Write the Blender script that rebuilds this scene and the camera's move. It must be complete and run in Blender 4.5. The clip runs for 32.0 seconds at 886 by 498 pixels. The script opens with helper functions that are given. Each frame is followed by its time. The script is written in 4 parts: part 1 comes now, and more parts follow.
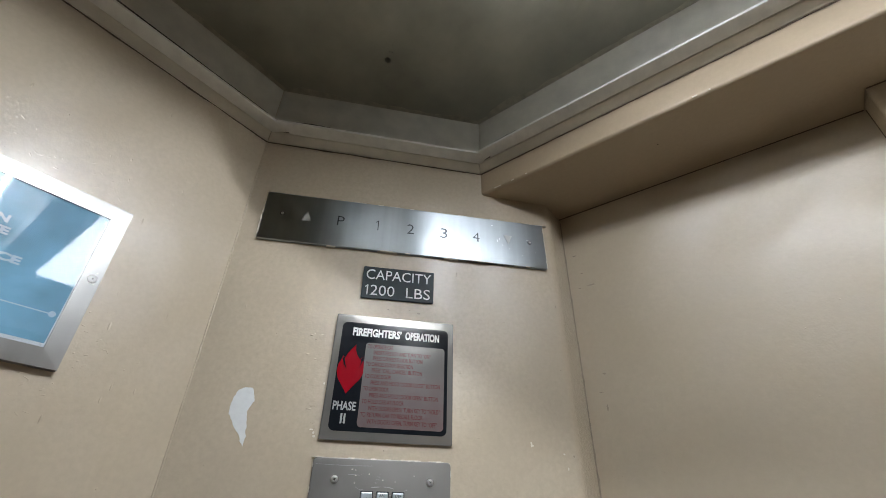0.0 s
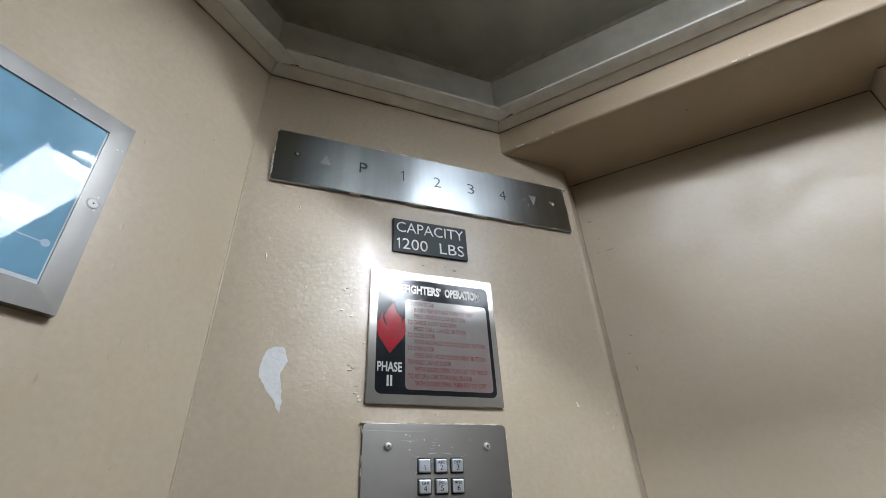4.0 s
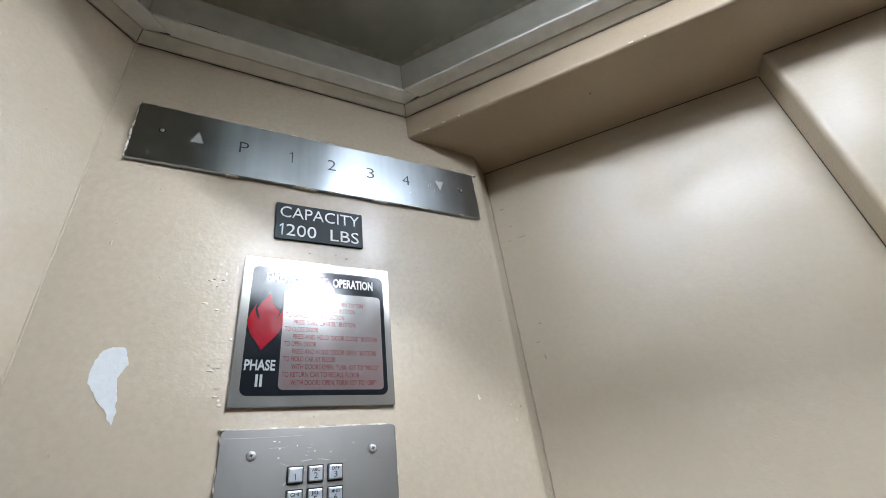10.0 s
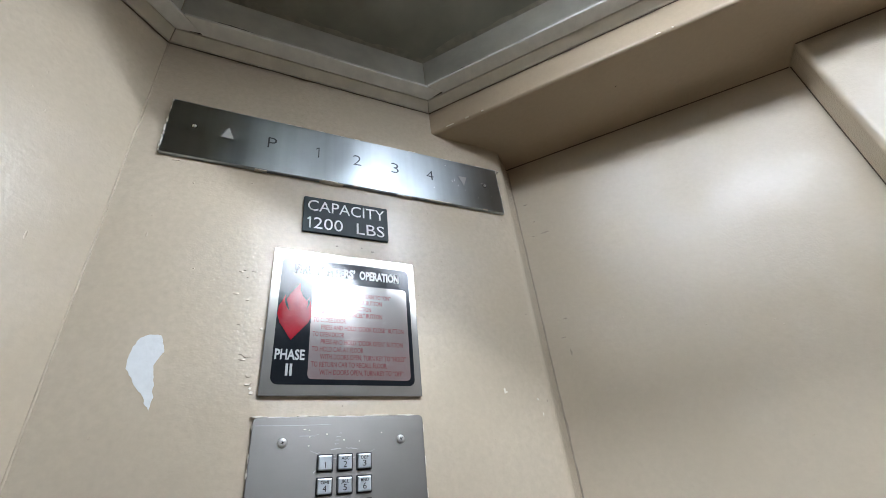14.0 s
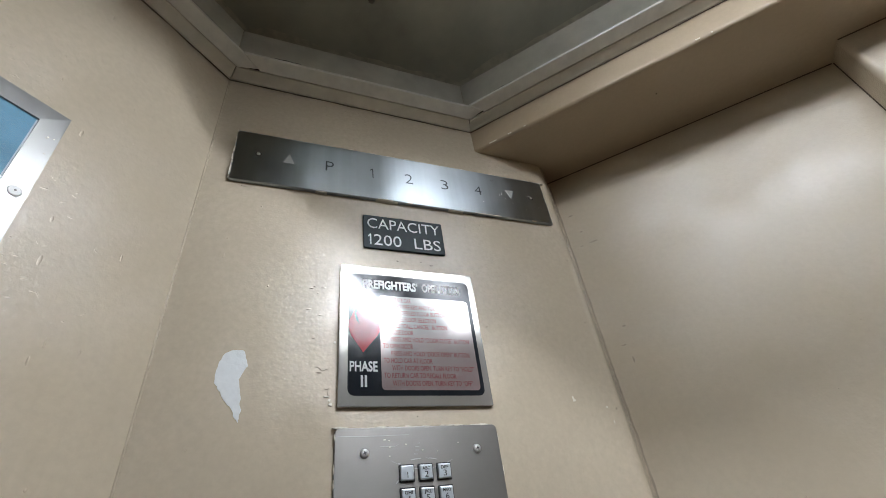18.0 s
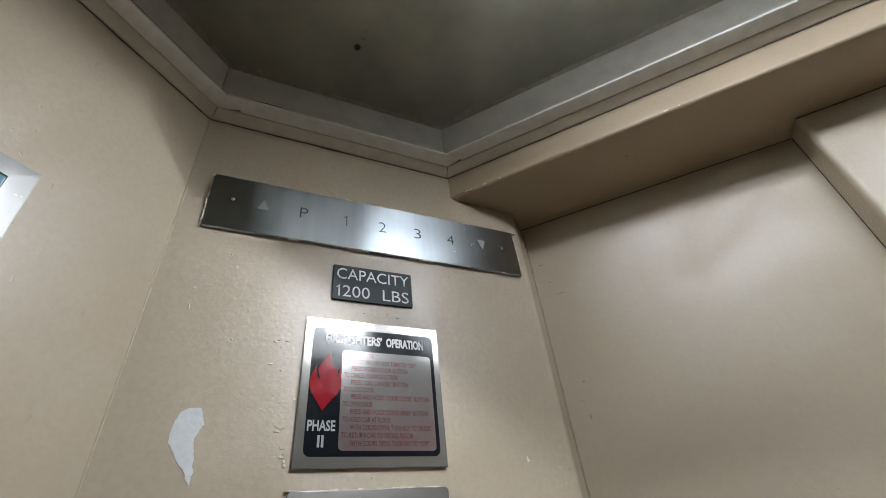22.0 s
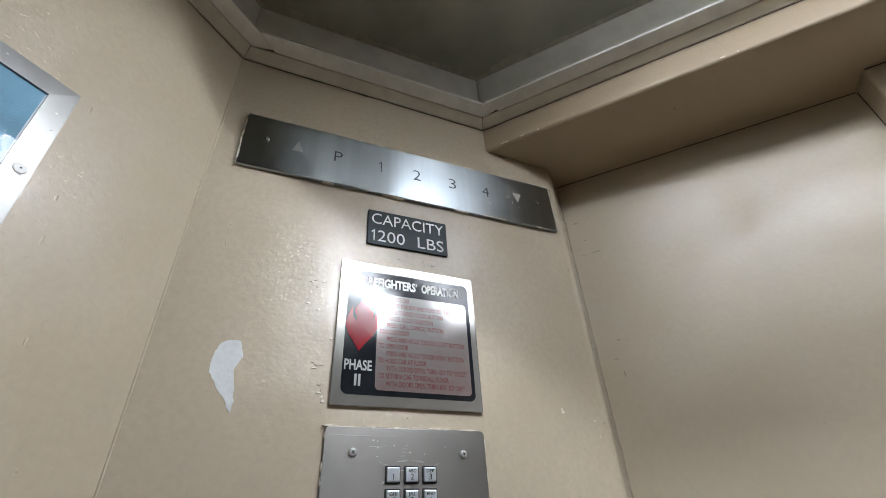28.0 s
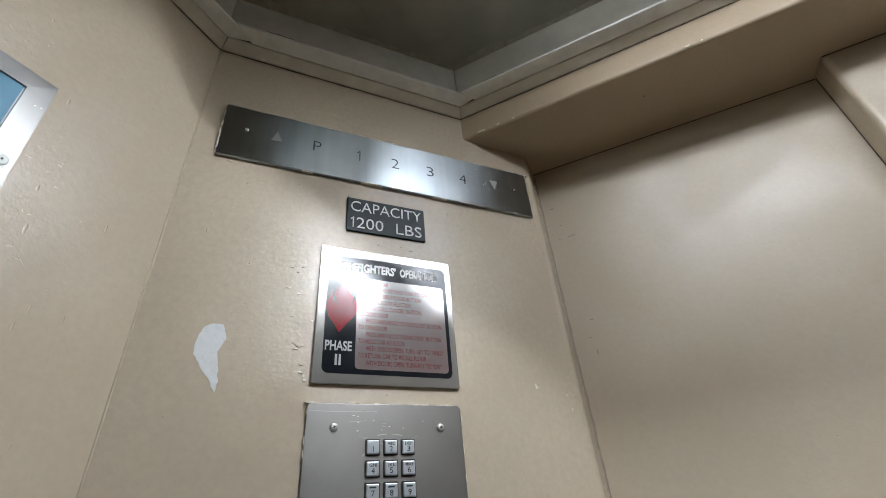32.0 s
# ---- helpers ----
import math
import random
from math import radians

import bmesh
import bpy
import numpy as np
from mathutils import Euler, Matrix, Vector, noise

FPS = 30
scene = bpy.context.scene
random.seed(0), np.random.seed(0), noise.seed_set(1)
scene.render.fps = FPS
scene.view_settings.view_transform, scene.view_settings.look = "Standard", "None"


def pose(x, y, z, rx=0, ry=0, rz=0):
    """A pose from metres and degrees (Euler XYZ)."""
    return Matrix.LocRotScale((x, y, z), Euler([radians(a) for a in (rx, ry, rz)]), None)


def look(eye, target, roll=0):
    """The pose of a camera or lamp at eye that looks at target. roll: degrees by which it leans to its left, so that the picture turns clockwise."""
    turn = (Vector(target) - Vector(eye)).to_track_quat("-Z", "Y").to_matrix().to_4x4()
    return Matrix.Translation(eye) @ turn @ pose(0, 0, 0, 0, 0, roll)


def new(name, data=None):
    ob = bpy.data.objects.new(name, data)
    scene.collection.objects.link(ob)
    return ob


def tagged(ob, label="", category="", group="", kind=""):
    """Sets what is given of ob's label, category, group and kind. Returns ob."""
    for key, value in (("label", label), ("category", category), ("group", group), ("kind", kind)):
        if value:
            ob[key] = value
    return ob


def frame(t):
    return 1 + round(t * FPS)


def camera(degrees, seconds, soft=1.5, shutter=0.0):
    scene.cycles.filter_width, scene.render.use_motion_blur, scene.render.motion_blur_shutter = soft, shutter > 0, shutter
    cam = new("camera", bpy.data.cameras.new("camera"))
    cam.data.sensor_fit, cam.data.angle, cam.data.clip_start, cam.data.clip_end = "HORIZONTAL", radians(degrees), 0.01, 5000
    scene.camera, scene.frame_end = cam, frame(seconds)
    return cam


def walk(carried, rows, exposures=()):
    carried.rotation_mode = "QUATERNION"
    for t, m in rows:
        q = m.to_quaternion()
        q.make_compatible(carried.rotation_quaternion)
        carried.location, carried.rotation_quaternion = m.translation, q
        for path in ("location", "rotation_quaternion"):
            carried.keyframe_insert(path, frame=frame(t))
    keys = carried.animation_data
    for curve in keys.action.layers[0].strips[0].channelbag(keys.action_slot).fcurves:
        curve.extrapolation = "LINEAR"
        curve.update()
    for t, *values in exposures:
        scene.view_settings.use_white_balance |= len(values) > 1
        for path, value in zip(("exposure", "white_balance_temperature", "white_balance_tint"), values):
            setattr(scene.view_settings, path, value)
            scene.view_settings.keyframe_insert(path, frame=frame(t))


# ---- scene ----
cam = camera(90.5, 32.0, soft=0.9)
PATH = [
    (0, (0.003, 0.011, 1.521), (-1.026, 1.355, 2.586), 1.4),
    (0.5, (-0.046, -0.002, 1.519), (-1.074, 1.34, 2.588), 0.8),
    (1, (-0.133, -0.007, 1.533), (-1.164, 1.324, 2.614), 1.2),
    (1.2, (-0.167, -0.005, 1.537), (-1.185, 1.326, 2.629), 1.2),
    (1.5, (-0.191, -0.001, 1.539), (-1.147, 1.37, 2.637), -0.0),
    (2, (-0.183, -0.015, 1.537), (-0.977, 1.448, 2.647), -1.0),
    (2.5, (-0.107, -0.025, 1.552), (-0.724, 1.524, 2.657), -1.3),
    (3, (-0.084, 0.0, 1.531), (-0.709, 1.615, 2.531), -3.7),
    (3.5, (-0.137, -0.016, 1.516), (-0.918, 1.507, 2.549), -3.3),
    (5.5, (-0.187, 0.006, 1.485), (-0.681, 1.691, 2.443), -2.8),
    (6, (-0.156, 0.056, 1.49), (-0.659, 1.741, 2.443), -5.8),
    (6.5, (-0.151, 0.08, 1.483), (-0.66, 1.75, 2.459), -6.3),
    (7, (-0.154, 0.076, 1.487), (-0.684, 1.726, 2.486), -6.2),
    (7.5, (-0.146, 0.068, 1.488), (-0.677, 1.712, 2.496), -6.5),
    (8, (-0.137, 0.064, 1.494), (-0.67, 1.703, 2.509), -7.0),
    (8.5, (-0.132, 0.061, 1.496), (-0.666, 1.695, 2.517), -7.6),
    (9, (-0.131, 0.059, 1.498), (-0.666, 1.693, 2.52), -8.2),
    (9.5, (-0.124, 0.057, 1.5), (-0.661, 1.688, 2.526), -8.2),
    (10, (-0.122, 0.059, 1.5), (-0.665, 1.688, 2.526), -7.9),
    (10.5, (-0.123, 0.06, 1.496), (-0.666, 1.689, 2.521), -7.8),
    (11, (-0.13, 0.056, 1.494), (-0.672, 1.685, 2.52), -7.8),
    (11.5, (-0.132, 0.054, 1.493), (-0.678, 1.68, 2.521), -7.8),
    (12, (-0.137, 0.056, 1.492), (-0.697, 1.675, 2.523), -7.8),
    (12.5, (-0.136, 0.057, 1.491), (-0.711, 1.671, 2.524), -7.5),
    (13, (-0.138, 0.062, 1.489), (-0.726, 1.664, 2.531), -7.1),
    (13.5, (-0.137, 0.061, 1.491), (-0.738, 1.658, 2.535), -6.8),
    (14, (-0.136, 0.06, 1.491), (-0.742, 1.654, 2.537), -6.7),
    (14.5, (-0.138, 0.058, 1.49), (-0.745, 1.652, 2.535), -6.6),
    (16.5, (-0.158, 0.053, 1.486), (-0.834, 1.608, 2.546), -7.3),
    (17, (-0.176, 0.041, 1.475), (-0.855, 1.57, 2.571), -7.4),
    (17.5, (-0.189, 0.044, 1.472), (-0.856, 1.552, 2.604), -7.6),
    (18, (-0.18, 0.042, 1.476), (-0.83, 1.538, 2.632), -8.0),
    (18.5, (-0.171, 0.038, 1.477), (-0.811, 1.535, 2.639), -8.4),
    (19, (-0.171, 0.035, 1.475), (-0.801, 1.534, 2.64), -8.6),
    (19.5, (-0.171, 0.028, 1.476), (-0.798, 1.535, 2.632), -8.2),
    (20, (-0.166, 0.022, 1.479), (-0.784, 1.538, 2.627), -7.6),
    (20.5, (-0.163, 0.016, 1.482), (-0.771, 1.538, 2.628), -7.2),
    (21, (-0.143, 0.01, 1.488), (-0.732, 1.538, 2.636), -6.9),
    (21.5, (-0.124, 0.011, 1.508), (-0.701, 1.53, 2.675), -6.7),
    (22, (-0.138, 0.013, 1.513), (-0.713, 1.52, 2.696), -6.4),
    (22.5, (-0.146, 0.019, 1.512), (-0.75, 1.515, 2.693), -5.6),
    (23, (-0.15, 0.02, 1.509), (-0.785, 1.51, 2.683), -4.9),
    (23.5, (-0.162, 0.019, 1.506), (-0.823, 1.5, 2.677), -4.6),
    (24, (-0.162, 0.015, 1.508), (-0.847, 1.493, 2.669), -4.2),
    (24.5, (-0.166, 0.014, 1.506), (-0.86, 1.497, 2.656), -3.6),
    (26.5, (-0.174, 0.028, 1.504), (-0.863, 1.525, 2.638), -2.9),
    (27, (-0.178, 0.032, 1.503), (-0.861, 1.534, 2.632), -3.0),
    (27.5, (-0.185, 0.035, 1.503), (-0.864, 1.548, 2.621), -3.0),
    (28, (-0.177, 0.031, 1.496), (-0.85, 1.564, 2.59), -3.1),
    (28.5, (-0.17, 0.0, 1.469), (-0.837, 1.549, 2.543), -3.1),
    (29, (-0.167, -0.002, 1.47), (-0.816, 1.564, 2.532), -3.2),
    (29.5, (-0.167, 0.003, 1.475), (-0.79, 1.58, 2.536), -3.5),
    (30, (-0.164, 0.002, 1.479), (-0.753, 1.595, 2.535), -3.8),
    (30.5, (-0.167, 0.004, 1.481), (-0.733, 1.603, 2.54), -4.0),
    (31, (-0.166, 0.008, 1.477), (-0.728, 1.605, 2.543), -3.8),
    (31.5, (-0.15, 0.018, 1.474), (-0.716, 1.619, 2.53), -3.7),
    (32, (-0.159, 0.026, 1.478), (-0.799, 1.598, 2.536), -4.9),
]
EXPOSURES = [(0, -0.02, 6620, 10), (2.0, 0.0, 6740, 10), (2.5, -0.16, 6680, 10), (3.0, -0.02, 6560, 10), (3.5, 0.0, 6500, 10), (5.5, 0.08, 6400, 10), (6, 0.22, 6300, 10), (7, 0.39, 6180, 10), (10, 0.46, 6180, 10), (14, 0.39, 6180, 10), (14.5, 0.38, 6180, 10), (16.5, 0.18, 6400, 10), (17, 0.04, 6500, 10), (19, 0.01, 6500, 10), (21, -0.04, 6500, 10), (22, -0.14, 6550, 10), (24, -0.06, 6500, 10), (27, -0.04, 6500, 10), (28, 0.01, 6500, 10), (30, -0.01, 6500, 10), (32, -0.04, 6500, 10)]
walk(cam, [(t, look(eye, target, roll)) for t, eye, target, roll in PATH], EXPOSURES)

# ---- light of the world (closed cab: almost none comes from outside) ----
world = bpy.data.worlds.new("world")
world.use_nodes = True
world.node_tree.nodes["Background"].inputs[0].default_value = (0.02, 0.02, 0.02, 1)
world.node_tree.nodes["Background"].inputs[1].default_value = 0.2
scene.world = world
TUBE_POWER, EMITTER_POWER, LENS_POWER, SPOT_POWER = 310.0, 1600.0, 14.3, 26.0
LAMP = (0.93, 1.0, 1.11)


# ---- materials ----
def socket(node, name, value):
    node.inputs[name].default_value = value


def material(name, colour, rough, metal=0.0, spec=0.5, coat=0.0):
    m = bpy.data.materials.new(name)
    m.use_nodes = True
    p = m.node_tree.nodes["Principled BSDF"]
    socket(p, "Base Color", (*colour, 1))
    socket(p, "Roughness", rough)
    socket(p, "Metallic", metal)
    socket(p, "Specular IOR Level", spec)
    socket(p, "Coat Weight", coat)
    return m, m.node_tree.nodes, m.node_tree.links, p


def noise_node(nodes, links, scale, detail=3.0, stretch=(1, 1, 1), rough=0.55):
    tc = nodes.new("ShaderNodeTexCoord")
    mp = nodes.new("ShaderNodeMapping")
    mp.inputs["Scale"].default_value = stretch
    n = nodes.new("ShaderNodeTexNoise")
    socket(n, "Scale", scale), socket(n, "Detail", detail), socket(n, "Roughness", rough)
    links.new(tc.outputs["Object"], mp.inputs["Vector"])
    links.new(mp.outputs["Vector"], n.inputs["Vector"])
    return n


def ramp(nodes, links, source, stops):
    r = nodes.new("ShaderNodeValToRGB")
    el = r.color_ramp.elements
    while len(el) < len(stops):
        el.new(0.5)
    for e, (at, c) in zip(el, stops):
        e.position, e.color = at, (*c, 1)
    links.new(source, r.inputs["Fac"])
    return r


def mix_colour(nodes, links, fac, a, b, mode="MIX"):
    m = nodes.new("ShaderNodeMix")
    m.data_type, m.blend_type = "RGBA", mode
    for value, at in ((fac, 0), (a, 6), (b, 7)):
        if hasattr(value, "is_output"):
            links.new(value, m.inputs[at])
        else:
            m.inputs[at].default_value = value
    return m.outputs[2]


def value_range(nodes, links, source, lo, hi, a=0.3, b=0.7):
    r = nodes.new("ShaderNodeMapRange")
    socket(r, "From Min", a), socket(r, "From Max", b), socket(r, "To Min", lo), socket(r, "To Max", hi)
    links.new(source, r.inputs["Value"])
    return r.outputs["Result"]


def bump(nodes, links, sources):
    """Chained bumps: rows of (height, strength, distance)."""
    last = None
    for height, strength, distance in sources:
        b = nodes.new("ShaderNodeBump")
        socket(b, "Strength", strength), socket(b, "Distance", distance)
        links.new(height, b.inputs["Height"])
        if last:
            links.new(last, b.inputs["Normal"])
        last = b.outputs["Normal"]
    return last


def enamel(name, colour, rough, stipple, strength, wave=0.35, grime=0.05, stretch=(1, 1, 1)):
    """Rolled gloss enamel: an even colour coat under a clear skin with orange-peel stipple, slow waves and roller ridges."""
    m, n, l, p = material(name, colour, 0.6, 0.0, 0.0, 1.0)
    socket(p, "Coat Roughness", rough), socket(p, "Coat IOR", 1.58)
    fine, finer = noise_node(n, l, stipple, 1.5, stretch), noise_node(n, l, stipple * 0.42, 2.0, stretch)
    slow = noise_node(n, l, 22, 2.0)
    cloud, dust = noise_node(n, l, 7.0, 3.0), noise_node(n, l, 160, 4.0)
    f = n.new("ShaderNodeMath")
    f.operation = "MULTIPLY"
    l.new(cloud.outputs["Fac"], f.inputs[0]), l.new(dust.outputs["Fac"], f.inputs[1])
    dark, light = tuple(c * (1 - grime) for c in colour), tuple(min(1, c * (1 + grime)) for c in colour)
    l.new(mix_colour(n, l, value_range(n, l, f.outputs[0], 0.0, 1.0, 0.05, 0.5), (*dark, 1), (*light, 1)), p.inputs["Base Color"])
    patchy, height = noise_node(n, l, 14, 2.0), n.new("ShaderNodeMath")
    height.operation = "MULTIPLY"
    l.new(fine.outputs["Fac"], height.inputs[0]), l.new(value_range(n, l, patchy.outputs["Fac"], 0.35, 1.0, 0.38, 0.62), height.inputs[1])
    skin = bump(n, l, [(slow.outputs["Fac"], wave, 0.004), (finer.outputs["Fac"], strength * 0.35, 0.0012), (height.outputs[0], min(1.0, strength), 0.0010 * max(1.0, strength))])
    l.new(skin, p.inputs["Coat Normal"])
    l.new(bump(n, l, [(slow.outputs["Fac"], wave * 0.5, 0.004), (finer.outputs["Fac"], strength * 0.08, 0.0012)]), p.inputs["Normal"])
    return m


def plain_paint(name, colour, rough, scale=30.0, vary=0.15, relief=0.2):
    m, n, l, p = material(name, colour, rough)
    a, b = noise_node(n, l, scale, 6.0), noise_node(n, l, scale * 9, 3.0)
    base = ramp(n, l, a.outputs["Fac"], [(0.3, tuple(c * (1 - vary) for c in colour)), (0.7, tuple(min(1, c * (1 + vary * 0.5)) for c in colour))])
    l.new(base.outputs["Color"], p.inputs["Base Color"])
    l.new(bump(n, l, [(a.outputs["Fac"], relief, 0.002), (b.outputs["Fac"], relief * 0.6, 0.0005)]), p.inputs["Normal"])
    return m


def brushed(name, colour, rough, stretch, aniso=0.75, turn=0.0, scratch=0.15):
    """Brushed stainless steel, the grain along the long side of stretch."""
    m, n, l, p = material(name, colour, rough, 1.0)
    grain, cloud = noise_node(n, l, 900, 3.0, stretch), noise_node(n, l, 14, 5.0)
    base = ramp(n, l, cloud.outputs["Fac"], [(0.3, tuple(c * 0.86 for c in colour)), (0.7, colour)])
    l.new(base.outputs["Color"], p.inputs["Base Color"])
    l.new(value_range(n, l, grain.outputs["Fac"], rough * 0.94, rough * 1.06), p.inputs["Roughness"])
    l.new(bump(n, l, [(cloud.outputs["Fac"], 0.015, 0.002), (grain.outputs["Fac"], scratch, 0.0002)]), p.inputs["Normal"])
    if aniso:
        t = n.new("ShaderNodeTangent")
        t.direction_type, t.axis = "RADIAL", "Y"
        l.new(t.outputs["Tangent"], p.inputs["Tangent"])
        socket(p, "Anisotropic", aniso), socket(p, "Anisotropic Rotation", turn)
    return m


def streak(m, scale, depth):
    """Faint upright bands in a plate's tone, painting the smeared sheen of brushed metal."""
    n, l = m.node_tree.nodes, m.node_tree.links
    p = n["Principled BSDF"]
    bands = noise_node(n, l, scale, 3.0, (1, 0.03, 1))
    tone = value_range(n, l, bands.outputs["Fac"], 1 - depth, 1.0, 0.38, 0.6)
    l.new(mix_colour(n, l, 1.0, p.inputs["Base Color"].links[0].from_socket, tone, "MULTIPLY"), p.inputs["Base Color"])


def satin(name, colour, rough):
    m, n, l, p = material(name, colour, rough, 1.0)
    cloud = noise_node(n, l, 20, 4.0)
    l.new(ramp(n, l, cloud.outputs["Fac"], [(0.3, tuple(c * 0.93 for c in colour)), (0.65, colour)]).outputs["Color"], p.inputs["Base Color"])
    l.new(value_range(n, l, cloud.outputs["Fac"], rough * 0.88, rough * 1.2), p.inputs["Roughness"])
    l.new(bump(n, l, [(cloud.outputs["Fac"], 0.06, 0.004)]), p.inputs["Normal"])
    return m


def brush_print(name, colour, rough, spec):
    """Print over brushed plate: the fine level grain shows in its gloss, with faint wipe marks."""
    m, n, l, p = material(name, colour, rough, 0.0, spec)
    grain, wipe = noise_node(n, l, 700, 3.0, (0.03, 1.5, 1)), noise_node(n, l, 60, 5.0)
    l.new(value_range(n, l, wipe.outputs["Fac"], rough * 0.85, rough * 1.5, 0.45, 0.72), p.inputs["Roughness"])
    l.new(bump(n, l, [(grain.outputs["Fac"], 0.10, 0.0002)]), p.inputs["Normal"])
    return m


def tinted_steel(name):
    """Lacquered steel with a red tint that paints the print's doubled reflection, most of it low on the field, with
    pale wipe marks.
    """
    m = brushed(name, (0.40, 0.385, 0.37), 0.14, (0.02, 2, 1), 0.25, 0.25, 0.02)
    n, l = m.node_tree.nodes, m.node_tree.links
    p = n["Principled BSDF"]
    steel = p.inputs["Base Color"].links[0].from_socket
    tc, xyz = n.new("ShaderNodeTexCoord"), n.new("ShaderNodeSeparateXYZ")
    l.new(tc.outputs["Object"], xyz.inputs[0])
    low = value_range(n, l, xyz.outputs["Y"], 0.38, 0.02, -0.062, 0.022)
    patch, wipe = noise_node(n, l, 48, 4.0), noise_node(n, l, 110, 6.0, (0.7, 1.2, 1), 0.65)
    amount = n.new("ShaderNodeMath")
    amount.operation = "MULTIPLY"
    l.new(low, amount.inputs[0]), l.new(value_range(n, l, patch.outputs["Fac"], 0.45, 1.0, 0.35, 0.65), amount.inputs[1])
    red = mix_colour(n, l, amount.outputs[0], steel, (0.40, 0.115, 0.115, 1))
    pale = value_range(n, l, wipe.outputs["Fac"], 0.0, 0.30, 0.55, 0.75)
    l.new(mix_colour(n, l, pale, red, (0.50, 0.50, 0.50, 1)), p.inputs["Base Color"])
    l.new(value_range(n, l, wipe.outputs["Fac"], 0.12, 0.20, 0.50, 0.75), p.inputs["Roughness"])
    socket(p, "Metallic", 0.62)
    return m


def glow(name, colour, strength):
    m = bpy.data.materials.new(name)
    m.use_nodes = True
    n, l = m.node_tree.nodes, m.node_tree.links
    n.remove(n["Principled BSDF"])
    e = n.new("ShaderNodeEmission")
    socket(e, "Color", (*colour, 1)), socket(e, "Strength", strength)
    l.new(e.outputs[0], n["Material Output"].inputs["Surface"])
    return m


def glazing(name):
    m = bpy.data.materials.new(name)
    m.use_nodes = True
    n, l = m.node_tree.nodes, m.node_tree.links
    n.remove(n["Principled BSDF"])
    clear, shine, mixer = n.new("ShaderNodeBsdfTransparent"), n.new("ShaderNodeBsdfGlossy"), n.new("ShaderNodeMixShader")
    lw, power, lift = n.new("ShaderNodeLayerWeight"), n.new("ShaderNodeMath"), n.new("ShaderNodeMath")
    power.operation, lift.operation = "POWER", "MULTIPLY_ADD"
    power.inputs[1].default_value, lift.inputs[1].default_value, lift.inputs[2].default_value = 5.0, 0.75, 0.033
    socket(shine, "Roughness", 0.03), socket(lw, "Blend", 0.5)
    l.new(lw.outputs["Facing"], power.inputs[0]), l.new(power.outputs[0], lift.inputs[0]), l.new(lift.outputs[0], mixer.inputs[0])
    l.new(clear.outputs[0], mixer.inputs[1]), l.new(shine.outputs[0], mixer.inputs[2])
    l.new(mixer.outputs[0], n["Material Output"].inputs["Surface"])
    return m


BEIGE = (0.574, 0.488, 0.364)
M_WALL = enamel("beige gloss enamel, rolled", BEIGE, 0.15, 430, 1.0, 0.12, 0.10, (0.8, 0.8, 1.15))
M_SIDE = enamel("beige gloss enamel on the side wall", BEIGE, 0.15, 450, 0.82, 0.14, 0.08)
M_DOOR = enamel("beige gloss enamel, sprayed", tuple(c * 0.98 for c in BEIGE), 0.17, 430, 1.15, 0.05, 0.05)
# wall beige made darker and browner: the soffit's shade is put into this colour
M_HEAD_SHADED = enamel("beige enamel darkened for the header's shade", (0.475, 0.375, 0.255), 0.34, 260, 0.15, 0.12, 0.06)
M_FASCIA = plain_paint("beige paint on the ceiling fascia", (0.79, 0.745, 0.645), 0.45, 40, 0.10, 0.3)
M_WHITE = plain_paint("off-white painted metal angle", (0.83, 0.81, 0.74), 0.42, 55, 0.10, 0.15)
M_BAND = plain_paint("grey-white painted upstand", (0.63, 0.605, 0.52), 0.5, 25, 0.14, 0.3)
M_CEIL = plain_paint("grimy grey ceiling paint", (0.41, 0.395, 0.315), 0.5, 9, 0.25, 0.4)
M_CAULK = plain_paint("yellowed filler", (0.50, 0.475, 0.375), 0.6, 60, 0.25, 0.6)
M_PRIMER = plain_paint("bare white primer", (0.80, 0.82, 0.81), 0.55, 120, 0.05, 0.3)
M_CHIP = plain_paint("chipped cream paint edge", (0.78, 0.73, 0.62), 0.6, 200, 0.1, 0.4)
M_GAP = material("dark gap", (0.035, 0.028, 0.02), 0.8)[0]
# unseen back and right walls: a brown chosen to govern the bounced light
M_UNSEEN_WALL = plain_paint("brown of the unseen walls, set for bounced light", (0.13, 0.09, 0.06), 0.4, 12, 0.3, 0.05)
M_DARK_LINE = plain_paint("dark brown gap and joint lines", (0.13, 0.095, 0.06), 0.7, 90, 0.4, 0.2)
M_SCUFF = plain_paint("grey-brown scuff", (0.36, 0.30, 0.225), 0.6, 120, 0.3, 0.1)
# unseen floor: its tone is chosen for the light it throws upwards
M_FLOOR = plain_paint("dark speckled tone of the unseen floor", (0.12, 0.11, 0.095), 0.45, 140, 0.4, 0.1)
M_HOUSING = plain_paint("white enamelled steel", (0.6, 0.6, 0.58), 0.4, 30, 0.05, 0.05)
M_STEEL_IND = brushed("stainless steel, horizontal grain", (0.455, 0.495, 0.515), 0.30, (0.02, 2, 1), 0.9, 0.25, 0.02)
M_STEEL_SIGN = brushed("stainless steel sign plate", (0.47, 0.455, 0.42), 0.15, (0.02, 2, 1), 0.25, 0.25, 0.015)
streak(M_STEEL_IND, 38, 0.12)
socket(M_STEEL_SIGN.node_tree.nodes["Principled BSDF"], "Metallic", 0.72)
M_STEEL_TEXT = tinted_steel("lacquered steel text field, stained red by worn print")
M_STEEL_PHONE = brushed("satin stainless phone plate", (0.285, 0.270, 0.250), 0.42, (0.02, 2, 1), 0.4, 0.25, 0.03)
